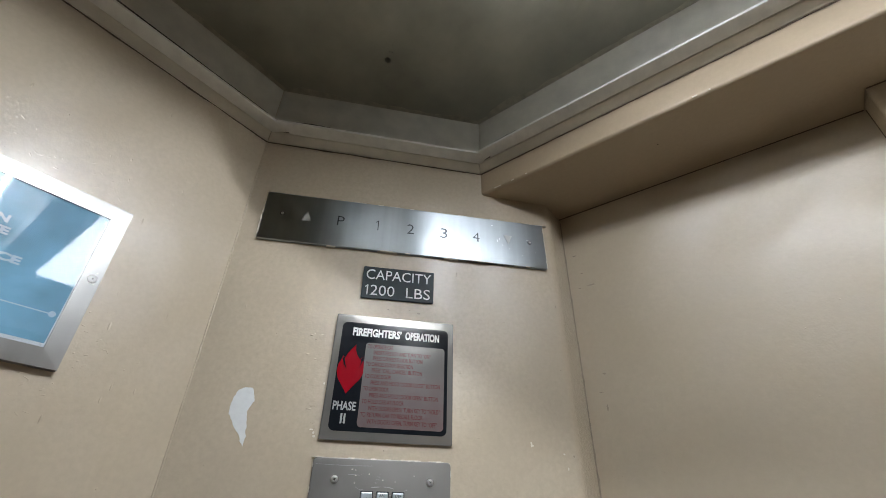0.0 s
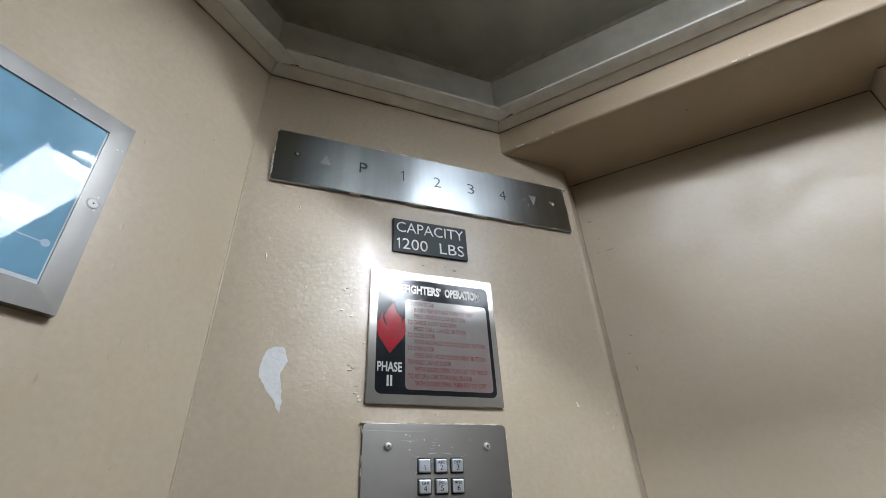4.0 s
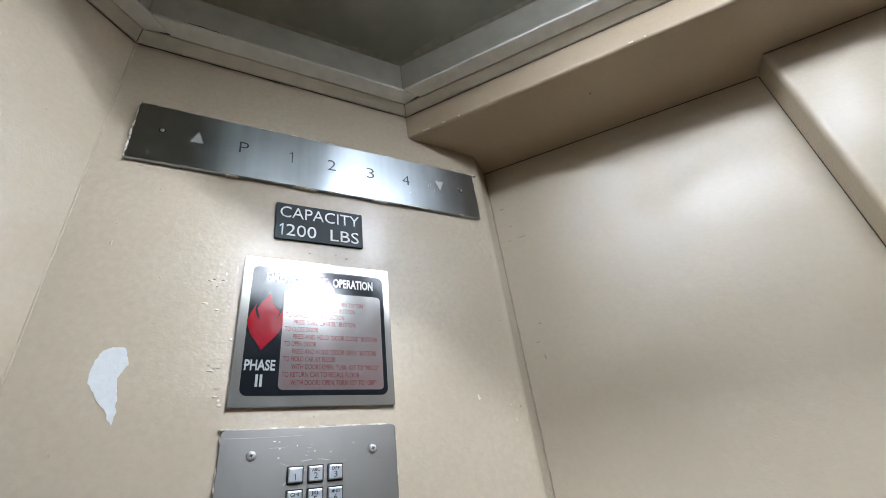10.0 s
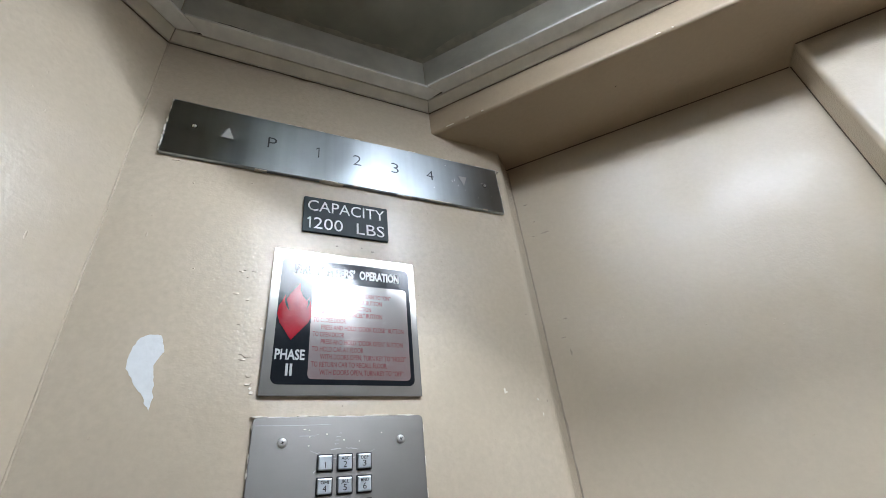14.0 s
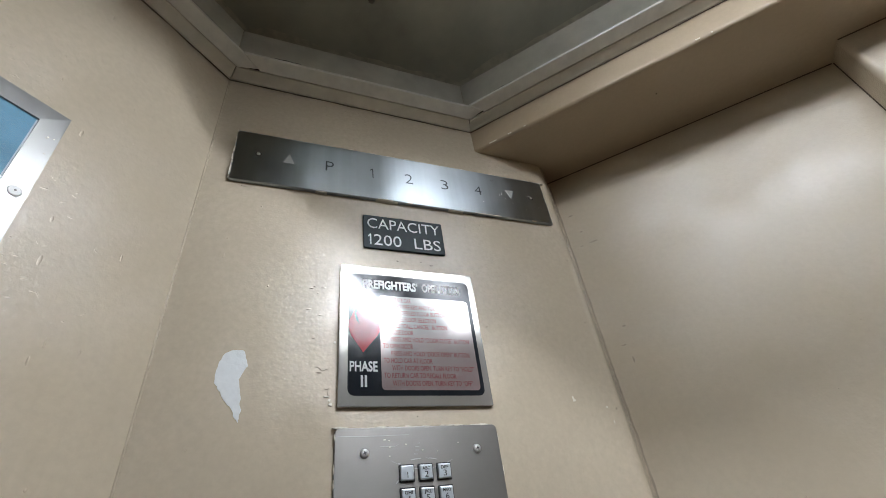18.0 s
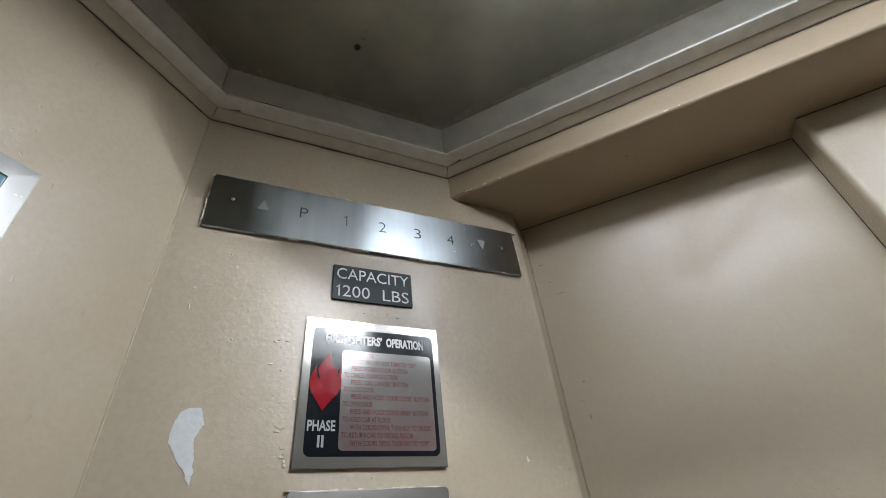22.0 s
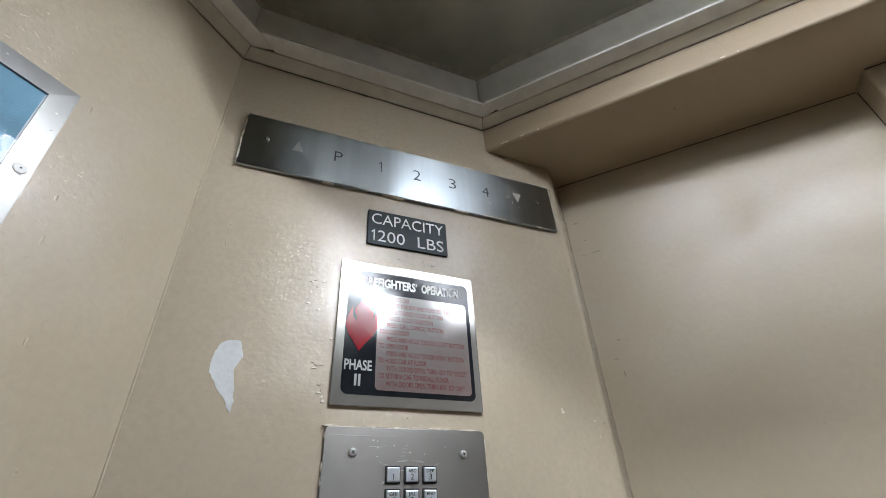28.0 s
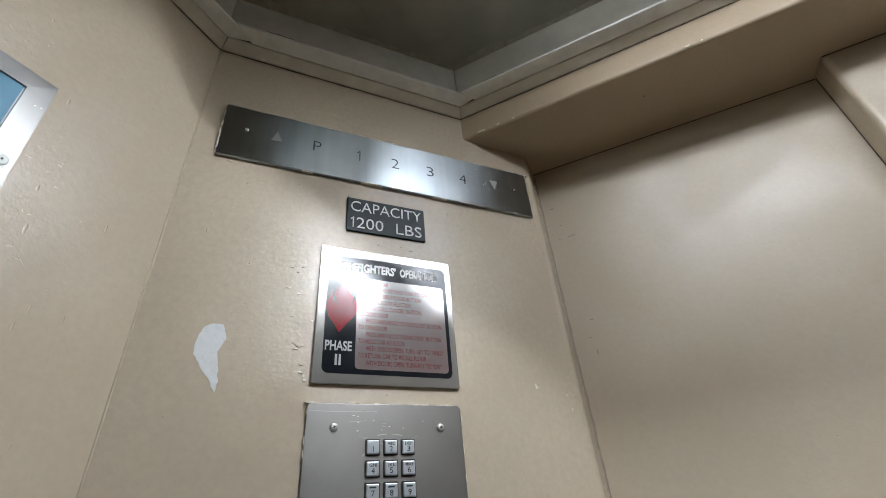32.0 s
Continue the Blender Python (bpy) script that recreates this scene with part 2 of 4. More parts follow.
M_STEEL_FRAME = satin("satin aluminium frame", (0.36, 0.355, 0.34), 0.30)
streak(M_STEEL_FRAME, 26, 0.12)
M_CHROME = material("bright screw steel", (0.80, 0.80, 0.78), 0.30, 0.75)[0]
# white stands in for the bright light on the frame screw
M_SCREW = material("frame screw painted white for its glint", (0.85, 0.85, 0.83), 0.3)[0]
M_KEY = material("cast chrome key", (0.66, 0.71, 0.74), 0.38, 0.65)[0]
M_RECESS = material("dull countersink", (0.10, 0.105, 0.11), 0.45, 0.8)[0]
M_WORN = material("worn bright steel", (0.50, 0.49, 0.47), 0.4, 0.6)[0]
M_INK = material("black engraved fill", (0.015, 0.016, 0.018), 0.35)[0]
M_INDGLYPH = material("grey engraved fill", (0.035, 0.04, 0.045), 0.4)[0]
M_ARROW = material("translucent arrow lens", (0.56, 0.57, 0.55), 0.5)[0]
M_CAPPLATE = plain_paint("slate grey engraved plastic", (0.022, 0.036, 0.038), 0.45, 80, 0.15, 0.1)
M_LETTER = material("pale engraved letters", (0.90, 0.92, 0.90), 0.5)[0]
M_BLACK = brush_print("glossy black print", (0.010, 0.012, 0.015), 0.13, 0.34)
M_RED = brush_print("glossy red print", (0.27, 0.005, 0.012), 0.14, 0.4)
M_REDTEXT = material("red printed letters", (0.105, 0.010, 0.015), 0.45, 0.0, 0.15)[0]
M_PALE = material("pale sign letters", (0.35, 0.36, 0.35), 0.35)[0]
M_HEADING = material("white sign heading", (0.78, 0.78, 0.75), 0.4)[0]
socket(M_CAPPLATE.node_tree.nodes["Principled BSDF"], "Specular IOR Level", 0.22)
M_POSTER = plain_paint("blue clouded notice paper", (0.17, 0.41, 0.58), 0.6, 20, 0.32, 0.0)
M_POSTWHITE = material("pale print on the notice", (0.50, 0.64, 0.72), 0.6)[0]
M_POSTBAR = material("faint pale print on the notice", (0.30, 0.50, 0.63), 0.6)[0]
M_PAPER = material("white notice paper", (0.66, 0.72, 0.76), 0.6)[0]
M_GLASS = glazing("clear glazing")
M_TUBE = glow("fluorescent tube", LAMP, TUBE_POWER)
M_EMITTER = glow("small added emitter", LAMP, EMITTER_POWER)
M_LENS = glow("lit acrylic lens", LAMP, LENS_POWER)
M_SPOT = glow("brightest part of the lens over a lamp", LAMP, SPOT_POWER)


# ---- building helpers ----
def soften(me, limit):
    """Rounds the shading over shallow edges, weighted by area so that broad faces stay flat."""
    near = {}
    for f in me.polygons:
        for v in f.vertices:
            near.setdefault(v, []).append((f.normal.copy(), f.area))
    normals = []
    for f in me.polygons:
        for v in f.vertices:
            n = Vector((0, 0, 0))
            for other, area in near[v]:
                if other.dot(f.normal) > limit:
                    n += other * area
            normals.append(n.normalized())
    me.normals_split_custom_set(normals)


def mesh_of(name, bm, mat, smooth=None):
    me = bpy.data.meshes.new(name)
    bmesh.ops.recalc_face_normals(bm, faces=bm.faces)
    bm.to_mesh(me)
    bm.free()
    if mat:
        me.materials.append(mat)
    if smooth:
        me.shade_smooth()
        soften(me, math.cos(radians(smooth)))
    return me


def part(name, bm, mat, parent, label="", smooth=None):
    ob = new(name, mesh_of(name, bm, mat, smooth))
    ob.parent = parent
    if label:
        tagged(ob, label)
    return ob


def structure(name, bm, mat, label, category, smooth=None):
    return tagged(new(name, mesh_of(name, bm, mat, smooth)), label, category, kind="structure")


def thing(name, m, label, category, group=""):
    ob = new(name)
    ob.empty_display_size = 0.02
    ob.matrix_world = m
    return tagged(ob, label, category, group)


def inset(loop, d):
    """A closed counter-clockwise outline moved inwards by d."""
    out = []
    for k, (x, y) in enumerate(loop):
        (ax, ay), (bx, by) = loop[k - 1], loop[(k + 1) % len(loop)]
        e, f = Vector((x - ax, y - ay)).normalized(), Vector((bx - x, by - y)).normalized()
        n, m = Vector((-e.y, e.x)), Vector((-f.y, f.x))
        b = (n + m) / max(0.25, 1 + n.dot(m))
        out.append((x + b.x * d, y + b.y * d))
    return out


def prism(bm, loop, z0, z1, bevel=0.0, steps=2):
    """Extrudes an outline from z0 up to z1, the upper edge rounded by bevel."""
    rings = [(0.0, z0), (0.0, z1 - bevel)]
    if bevel:
        rings += [(bevel * (1 - math.cos(a)), z1 - bevel + bevel * math.sin(a)) for a in [math.pi / 2 * (k + 1) / steps for k in range(steps)]]
    made = []
    for d, z in rings:
        made.append([bm.verts.new((x, y, z)) for x, y in (inset(loop, d) if d else loop)])
    for a, b in zip(made, made[1:]):
        for k in range(len(loop)):
            j = (k + 1) % len(loop)
            bm.faces.new((a[k], a[j], b[j], b[k]))
    bm.faces.new(made[-1])
    bm.faces.new(made[0][::-1])
    return bm


def rounded(x0, y0, x1, y1, r, n=5):
    pts = []
    for cx, cy, a in ((x1 - r, y0 + r, -90), (x1 - r, y1 - r, 0), (x0 + r, y1 - r, 90), (x0 + r, y0 + r, 180)):
        pts += [(cx + r * math.cos(radians(a + 90 * k / n)), cy + r * math.sin(radians(a + 90 * k / n))) for k in range(n + 1)]
    return pts


def box(bm, lo, hi, bevel=0.0):
    vs = bmesh.ops.create_cube(bm, size=1.0)["verts"]
    for v in vs:
        v.co = Vector([lo[k] + (hi[k] - lo[k]) * (v.co[k] + 0.5) for k in range(3)])
    if bevel:
        es = list({e for v in vs for e in v.link_edges})
        bmesh.ops.bevel(bm, geom=es, offset=bevel, segments=3, profile=0.5, affect="EDGES", clamp_overlap=True)
    return bm


def disc(cx, cy, r, n=16):
    return [(cx + r * math.cos(2 * math.pi * k / n), cy + r * math.sin(2 * math.pi * k / n)) for k in range(n)]


def ragged(cx, cy, w, h, rng, n=11, jag=0.45):
    return [(cx + w / 2 * math.cos(a) * (1 - jag * rng.random()), cy + h / 2 * math.sin(a) * (1 - jag * rng.random())) for a in [2 * math.pi * k / n for k in range(n)]]


def letters(text, x, y, width, height, depth, z=0.0, weight=0.0, middle=False):
    """A mesh of the words, their capitals `height` high, `width` wide in all, the foot at y."""
    def raw(s):
        cu = bpy.data.curves.new("letters", "FONT")
        cu.body, cu.size, cu.resolution_u, cu.offset, cu.extrude = s, 1.0, 3, weight, 0.5
        ob = new("letters", cu)
        me = bpy.data.meshes.new_from_object(ob.evaluated_get(bpy.context.evaluated_depsgraph_get()))
        bpy.data.objects.remove(ob)
        bpy.data.curves.remove(cu)
        return me
    cap = raw("H")
    top = max(v.co.y for v in cap.vertices)
    bpy.data.meshes.remove(cap)
    me = raw(text)
    xs = [v.co.x for v in me.vertices]
    lo, span = min(xs), max(xs) - min(xs)
    k = width / span if width else height / top
    width = width or span * k
    left = x - width / 2 if middle else x
    for v in me.vertices:
        v.co = Vector((left + (v.co.x - lo) * k, y + v.co.y / top * height, z + (depth if v.co.z > 0 else 0.0)))
    bm = bmesh.new()
    bm.from_mesh(me)
    bpy.data.meshes.remove(me)
    return bm


# ---- plan of the cab ----
LEFT, FRONT, BACK, RIGHT = -0.561, 0.530, -0.78, 0.92
SOFFIT, STEP, LIP, TRIM, CEIL = 2.010, 2.0111, 2.0135, 2.0625, 2.190
SKEW = 0.026  # the door front stands slightly out of square
DIR, NRM = Vector((0.669, 0.743, 0.0)).normalized(), Vector((0.743, -0.669, 0.0)).normalized()
MID = Vector((-0.3997, 0.4323, 0.0))
PANEL = Matrix(((DIR.x, 0, NRM.x, MID.x), (DIR.y, 0, NRM.y, MID.y), (0, 1, 0, 0), (0, 0, 0, 1)))


def on_panel(s, z, out=0.0):
    return PANEL @ Matrix.Translation((s, z, out))


def along(s, out=0.0):
    p = MID + DIR * s + NRM * out
    return (p.x, p.y)


S_LEFT = (LEFT - MID.x) / DIR.x
S_FRONT = (FRONT - MID.y) / DIR.y
S_END = 0.2445
CORNER, KNEE = along(S_LEFT), along(S_FRONT)


def front_y(x):
    """The header's face, which comes forward a little towards the door's far side."""
    return FRONT - SKEW * (x - KNEE[0])



# ---- shell ----
rng = random.Random(5)
bm = box(bmesh.new(), (LEFT - 0.06, BACK - 0.1, -0.06), (RIGHT + 0.06, 0.90, 0.0))
structure("floor", bm, M_FLOOR, "unseen cab floor, dark speckled tone set for bounced light", "floor")

wall_left = structure("wall_left", box(bmesh.new(), (LEFT - 0.05, BACK - 0.05, 0), (LEFT, CORNER[1] + 0.0005, 2.30)), M_SIDE,
                      "glossy beige enamel painted steel cab side wall", "wall")
structure("wall_back", box(bmesh.new(), (LEFT - 0.05, BACK - 0.1, 0), (RIGHT + 0.05, BACK, 2.30)), M_UNSEEN_WALL, "unseen cab back wall, brown set for bounced light", "wall")
structure("wall_right", box(bmesh.new(), (RIGHT, BACK, 0), (RIGHT + 0.05, 0.75, 2.30)), M_UNSEEN_WALL, "unseen cab side wall, brown set for bounced light", "wall")

# slanting front return, with a rounded edge turning towards the door
r, edge = 0.012, [along(S_LEFT, 0.0)]
e0 = Vector(along(S_END))
turn_x = e0.x + 0.0065
arc = [e0 + Vector((0.0, 0.0))]
for k in range(1, 6):
    a = k / 5
    p = e0 + Vector((0.669, 0.743)) * (0.011 * a * (2 - a) * 0.75) + Vector((0.0, 1.0)) * (0.011 * a * a)
    arc.append(Vector((min(p.x, turn_x), p.y)))
edge += [tuple(p) for p in arc] + [(turn_x, 0.69), (turn_x - 0.08, 0.75), along(S_LEFT - 0.02, -0.06)]
bm = bmesh.new()
prism(bm, edge, 0.0, 2.30)
wall_panel = structure("wall_panel", bm, M_WALL, "slanting beige enamel return panel, worn and chipped", "wall", 25)

bm = bmesh.new()
prism(bm, [(LEFT + 0.0012 * math.cos(a), CORNER[1] + 0.0003 + 0.0012 * math.sin(a)) for a in [radians(x) for x in range(-90, 60, 25)]] + [(LEFT - 0.002, CORNER[1] + 0.003)], 0.0, TRIM)
part("caulk_bead", bm, M_WALL, wall_panel, "painted-over bead along the wall corner", 60)

# door header with its deep soffit
bm = bmesh.new()
LIP_EDGE = [(0.005, LIP), (0.0025, LIP + 0.0008), (0.0006, LIP + 0.0028), (0.0, LIP + 0.0055), (0.0, 2.30)]
ends = [[bm.verts.new((x, front_y(x) + d, z)) for d, z in LIP_EDGE] for x in (KNEE[0] - 0.09, 0.2115, RIGHT)]
back = [[bm.verts.new((x, y, z)) for z in (top, 2.30)] for x, y, top in ((KNEE[0] - 0.09, 0.6697, SOFFIT), (0.2115, 0.6697, SOFFIT), (0.2115, 0.6280, STEP), (RIGHT, 0.6067, STEP))]
for a, b, c, d in ((ends[0], ends[1], back[0], back[1]), (ends[1], ends[2], back[2], back[3])):
    for k in range(len(a) - 1):
        bm.faces.new((a[k], a[k + 1], b[k + 1], b[k]))
    bm.faces.new((a[0], b[0], d[0], c[0])), bm.faces.new((c[0], d[0], d[1], c[1])), bm.faces.new((a[-1], c[1], d[1], b[-1]))
bm.faces.new((back[1][0], back[2][0], back[2][1], back[1][1]))
header = structure("door_header", bm, M_HEAD_SHADED, "beige painted door header with a deep soffit", "header", 40)

# sliding door: two leaves, one behind the other
SHEAR = Matrix(((1, 0, 0, 0), (-0.03, 1, 0, 0.03 * 0.2135), (0, 0, 1, 0), (0, 0, 0, 1)))
bm = box(bmesh.new(), (-0.32, 0.672, 0.008), (0.262, 0.700, 2.06), 0.002)
door_1 = structure("door_1", bm, M_DOOR, "closed beige painted sliding lift door leaf, slow inner panel", "lift door", 40)
nose = [(0.2135 + 0.008 * (1 - math.cos(a)), 0.6385 - 0.008 * math.sin(a)) for a in [math.pi / 2 * k / 6 for k in range(7)]]
bm = prism(bmesh.new(), [(0.2135, 0.6695)] + nose + [(0.70, 0.6305), (0.70, 0.6695)], 0.008, 2.06)
bmesh.ops.transform(bm, matrix=SHEAR, verts=bm.verts)
door_2 = structure("door_2", bm, M_DOOR, "closed beige painted sliding lift door leaf with rounded edge", "lift door", 40)
# dark strips added along the leaves, the shade of the gaps in their colour
structure("door_gap_line_1", box(bmesh.new(), (-0.235, 0.6699, SOFFIT - 0.0006), (0.2115, 0.6718, 2.05)), M_DARK_LINE, "dark strip drawn for the shaded gap over the inner leaf", "seal")
bm = box(bmesh.new(), (0.2130, 0.6284, STEP - 0.0006), (0.70, 0.6302, 2.05))
bmesh.ops.transform(bm, matrix=SHEAR, verts=bm.verts)
structure("door_gap_line_2", bm, M_DARK_LINE, "dark strip drawn for the shaded gap over the outer leaf", "seal")
structure("door_gap_line_3", box(bmesh.new(), (0.2133, 0.6713, 0.01), (0.2150, 0.6722, SOFFIT)), M_DARK_LINE, "dark strip drawn for the shaded gap behind the outer leaf", "seal")
structure("door_track", box(bmesh.new(), (-0.4, 0.645, 2.065), (RIGHT, 0.82, 2.29)), M_GAP, "dark door track slot over the leaves", "door track")
structure("shaft_wall", box(bmesh.new(), (-0.6, 0.83, 0), (RIGHT, 0.88, 2.30)), M_GAP, "dark shaft wall behind the door", "wall")
structure("door_jamb", box(bmesh.new(), (0.68, 0.56, 0), (RIGHT, 0.80, SOFFIT - 0.001), 0.004), M_HEAD_SHADED, "beige painted door jamb", "jamb")

# ---- ceiling with drilled holes ----
bm = bmesh.new()
HOLES = [(-0.360, 0.317, 0.0056), (-0.343, 0.311, 0.0015), (-0.346, 0.307, 0.0012), (-0.335, 0.302, 0.0013)]
outer = [(LEFT - 0.05, BACK - 0.05), (RIGHT + 0.05, BACK - 0.05), (RIGHT + 0.05, 0.62), (KNEE[0], 0.62), (LEFT - 0.05, CORNER[1] + 0.08)]
loops = [[bm.verts.new((x, y, CEIL)) for x, y in outer]]
for x, y, q in HOLES:
    loops.append([bm.verts.new((px, py, CEIL)) for px, py in disc(x, y, q, 14)])
for lp in loops:
    for k in range(len(lp)):
        bm.edges.new((lp[k], lp[(k + 1) % len(lp)]))
bmesh.ops.triangle_fill(bm, edges=bm.edges[:], use_beauty=True)
for lp in loops[1:]:
    up = [bm.verts.new(v.co + Vector((0, 0, 0.02))) for v in lp]
    for k in range(len(lp)):
        j = (k + 1) % len(lp)
        bm.faces.new((lp[k], lp[j], up[j], up[k]))
ceiling = structure("ceiling", bm, M_CEIL, "grimy grey painted steel ceiling with drilled holes", "ceiling")
structure("ceiling_void", box(bmesh.new(), (LEFT - 0.1, BACK - 0.1, 2.215), (RIGHT + 0.1, 0.9, 2.30)), M_GAP, "dark roof void over the ceiling", "roof")

# ---- trims round the recess: fascia, angle and upstand, one object a side ----
RING = [Vector((LEFT, BACK)), Vector((RIGHT, BACK)), Vector((RIGHT, front_y(RIGHT))), Vector(KNEE), Vector(CORNER)]
SIDES = {"back": 0, "right": 1, "front": 2, "panel": 3, "left": 4}


def offset_corner(k, d):
    a, b, c = RING[k - 1], RING[k], RING[(k + 1) % len(RING)]
    e, f = (b - a).normalized(), (c - b).normalized()
    n, m = Vector((-e.y, e.x)), Vector((-f.y, f.x))
    return b + (n + m) / (1 + n.dot(m)) * d


def trim_side(k, profile, bm=None, gap=0.0006):
    bm = bm or bmesh.new()
    j = (k + 1) % len(RING)
    way = (RING[j] - RING[k]).normalized() * gap
    a = [bm.verts.new((*(offset_corner(k, d) + way), z)) for d, z in profile]
    b = [bm.verts.new((*(offset_corner(j, d) - way), z)) for d, z in profile]
    for i in range(len(profile)):
        h = (i + 1) % len(profile)
        bm.faces.new((a[i], a[h], b[h], b[i]))
    bm.faces.new(a[::-1]), bm.faces.new(b)
    return bm


def lapped_corner(k, before, d):
    """Where this side's line at d meets the line of the side before it at another offset."""
    a, b, c = RING[k - 1], RING[k], RING[(k + 1) % len(RING)]
    e, f = (b - a).normalized(), (c - b).normalized()
    n, m = Vector((-e.y, e.x)), Vector((-f.y, f.x))
    w = e.x * f.y - e.y * f.x
    p, q = a + n * before, b + m * d
    return p + e * (((q - p).x * f.y - (q - p).y * f.x) / w)


def lapped_end(k, after, d):
    """Where this side's line at d is cut off by the line of the side after it."""
    a, b, c = RING[k], RING[(k + 1) % len(RING)], RING[(k + 2) % len(RING)]
    e, f = (b - a).normalized(), (c - b).normalized()
    n, m = Vector((-e.y, e.x)), Vector((-f.y, f.x))
    p, q = a + n * d, b + m * after
    return p + e * (((q - p).x * f.y - (q - p).y * f.x) / (e.x * f.y - e.y * f.x))


FASCIA = [(0.0, TRIM), (0.003, TRIM), (0.0045, TRIM + 0.0008), (0.0192, TRIM + 0.0052), (0.0197, TRIM + 0.0060), (0.0197, TRIM + 0.0085), (0.0, TRIM + 0.0085)]
for side, k in SIDES.items():
    drop = {"left": 0.0016, "panel": 0.0008}.get(side, 0.0)
    ANGLE = [(0.0214, TRIM + 0.0060), (0.0222, TRIM + 0.0054), (0.0400, TRIM + 0.0106), (0.0410, TRIM + 0.0113), (0.0410, TRIM + 0.0150), (0.0395, TRIM + 0.0150), (0.0214, TRIM + 0.0085)]
    ANGLE = [(d, z - drop) for d, z in ANGLE]
    structure("trim_fascia_" + side, trim_side(k, FASCIA), M_FASCIA, "thin beige painted fascia strip under the ceiling", "trim")
    bm, j = bmesh.new(), (k + 1) % 5
    if drop:
        a = [bm.verts.new((*lapped_corner(k, 0.0214, d), z)) for d, z in ANGLE]
    else:
        a = [bm.verts.new((*offset_corner(k, d), z)) for d, z in ANGLE]
    if side in ("front", "panel"):
        b = [bm.verts.new((*lapped_end(k, 0.0425, d), z)) for d, z in ANGLE]
    else:
        b = [bm.verts.new((*offset_corner(j, d), z)) for d, z in ANGLE]
    for i in range(len(ANGLE)):
        h = (i + 1) % len(ANGLE)
        bm.faces.new((a[i], a[h], b[h], b[i]))
    bm.faces.new(a[::-1]), bm.faces.new(b)
    structure("trim_angle_" + side, bm, M_WHITE, "off-white metal ceiling angle with lapped ends", "trim")
    # added dark board, hidden over the angle, so that the joints read dark
    BACKING = [(0.0045, TRIM + 0.0152), (0.0385, TRIM + 0.0152), (0.0385, TRIM + 0.0160), (0.0045, TRIM + 0.0160)]
    structure("trim_backing_" + side, trim_side(k, BACKING), M_GAP, "dark board added behind the joints of the ceiling trim", "trim")
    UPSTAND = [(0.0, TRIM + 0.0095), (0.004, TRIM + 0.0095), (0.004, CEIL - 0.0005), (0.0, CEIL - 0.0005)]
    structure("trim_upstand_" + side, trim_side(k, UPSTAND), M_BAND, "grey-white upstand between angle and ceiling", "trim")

# dark joint under the fascia: a brown strip that paints its gap and shadow
for side, k in (("left", 4), ("panel", 3), ("front", 2)):
    a, b = RING[k], RING[(k + 1) % 5]
    e = (b - a).normalized()
    n = Vector((-e.y, e.x))
    length, bm = (b - a).length, bmesh.new()
    steps = int(length / 0.008)
    top, low = [], []
    for i in range(steps + 1):
        p = a + e * (length * i / steps) + n * 0.0009
        w = 0.0026 + 0.0018 * noise.noise((i * 0.22, k, 7)) + 0.0008 * noise.noise((i * 0.9, k, 2))
        top.append(bm.verts.new((*p, TRIM + 0.0003)))
        low.append(bm.verts.new((*p, TRIM - max(0.0004, w))))
    for i in range(steps):
        bm.faces.new((top[i], top[i + 1], low[i + 1], low[i]))
    structure("trim_joint_" + side, bm, M_DARK_LINE, "dark joint under the fascia, its shadow put into the colour", "trim")

# solid dark strips over the angle, painting the gap and shade above its lip
for side, k, begin, end in (("left", 4, 0.03, 0.62), ("front", 2, 1.12, 1.19), ("panel", 3, 0.27, 0.325)):
    a, b = RING[k], RING[(k + 1) % 5]
    e = (b - a).normalized()
    n = Vector((-e.y, e.x))
    bm, steps, rows = bmesh.new(), 24, []
    for i in range(steps + 1):
        p = a + e * (begin + (end - begin) * i / steps)
        w = 0.0009 + 0.0024 * math.sin(math.pi * i / steps) * (0.7 + 0.6 * noise.noise((i * 0.4, k, 5)))
        rows.append([bm.verts.new((*(p + n * d), z)) for d, z in ((0.0398, TRIM + 0.0148), (0.0398, TRIM + 0.0150 + w), (0.0330, TRIM + 0.0150 + w), (0.0330, TRIM + 0.0148))])
    for q, h in zip(rows, rows[1:]):
        for i in range(4):
            bm.faces.new((q[i], q[(i + 1) % 4], h[(i + 1) % 4], h[i]))
    bm.faces.new(rows[0]), bm.faces.new(rows[-1][::-1])
    structure("trim_slot_shade_" + side, bm, M_GAP, "dark strip drawn for the gap and shade over the ceiling angle", "trim")

# ragged filler where the upstand meets the ceiling
for side, k in (("left", 4), ("panel", 3), ("front", 2)):
    a, b = RING[k], RING[(k + 1) % 5]
    e = (b - a).normalized()
    n = Vector((-e.y, e.x))
    length, bm = (b - a).length, bmesh.new()
    steps = int(length / 0.012)
    inner, outr = [], []
    for i in range(steps + 1):
        p = a + e * (length * i / steps)
        w = 0.012 + 0.022 * max(0.0, noise.noise((i * 0.13, k, 0))) + 0.006 * noise.noise((i * 0.41, k, 3)) + 0.002 * noise.noise((i * 1.7, k, 8))
        inner.append(bm.verts.new((*(p + n * 0.0005), CEIL - 0.0012)))
        outr.append(bm.verts.new((*(p + n * max(0.005, w)), CEIL - 0.0006)))
    for i in range(steps):
        bm.faces.new((inner[i], inner[i + 1], outr[i + 1], outr[i]))
    structure("filler_" + side, bm, M_CAULK, "ragged yellowed filler along the ceiling edge", "filler")

# ---- ceiling light: bare tube in an open channel beside a lensed lamp ----
light = thing("ceiling_light", Matrix.Translation((0.16, 0.13, CEIL)), "white two-lamp ceiling light, one lens missing", "ceiling light")
X0, X1 = -0.262, 0.345
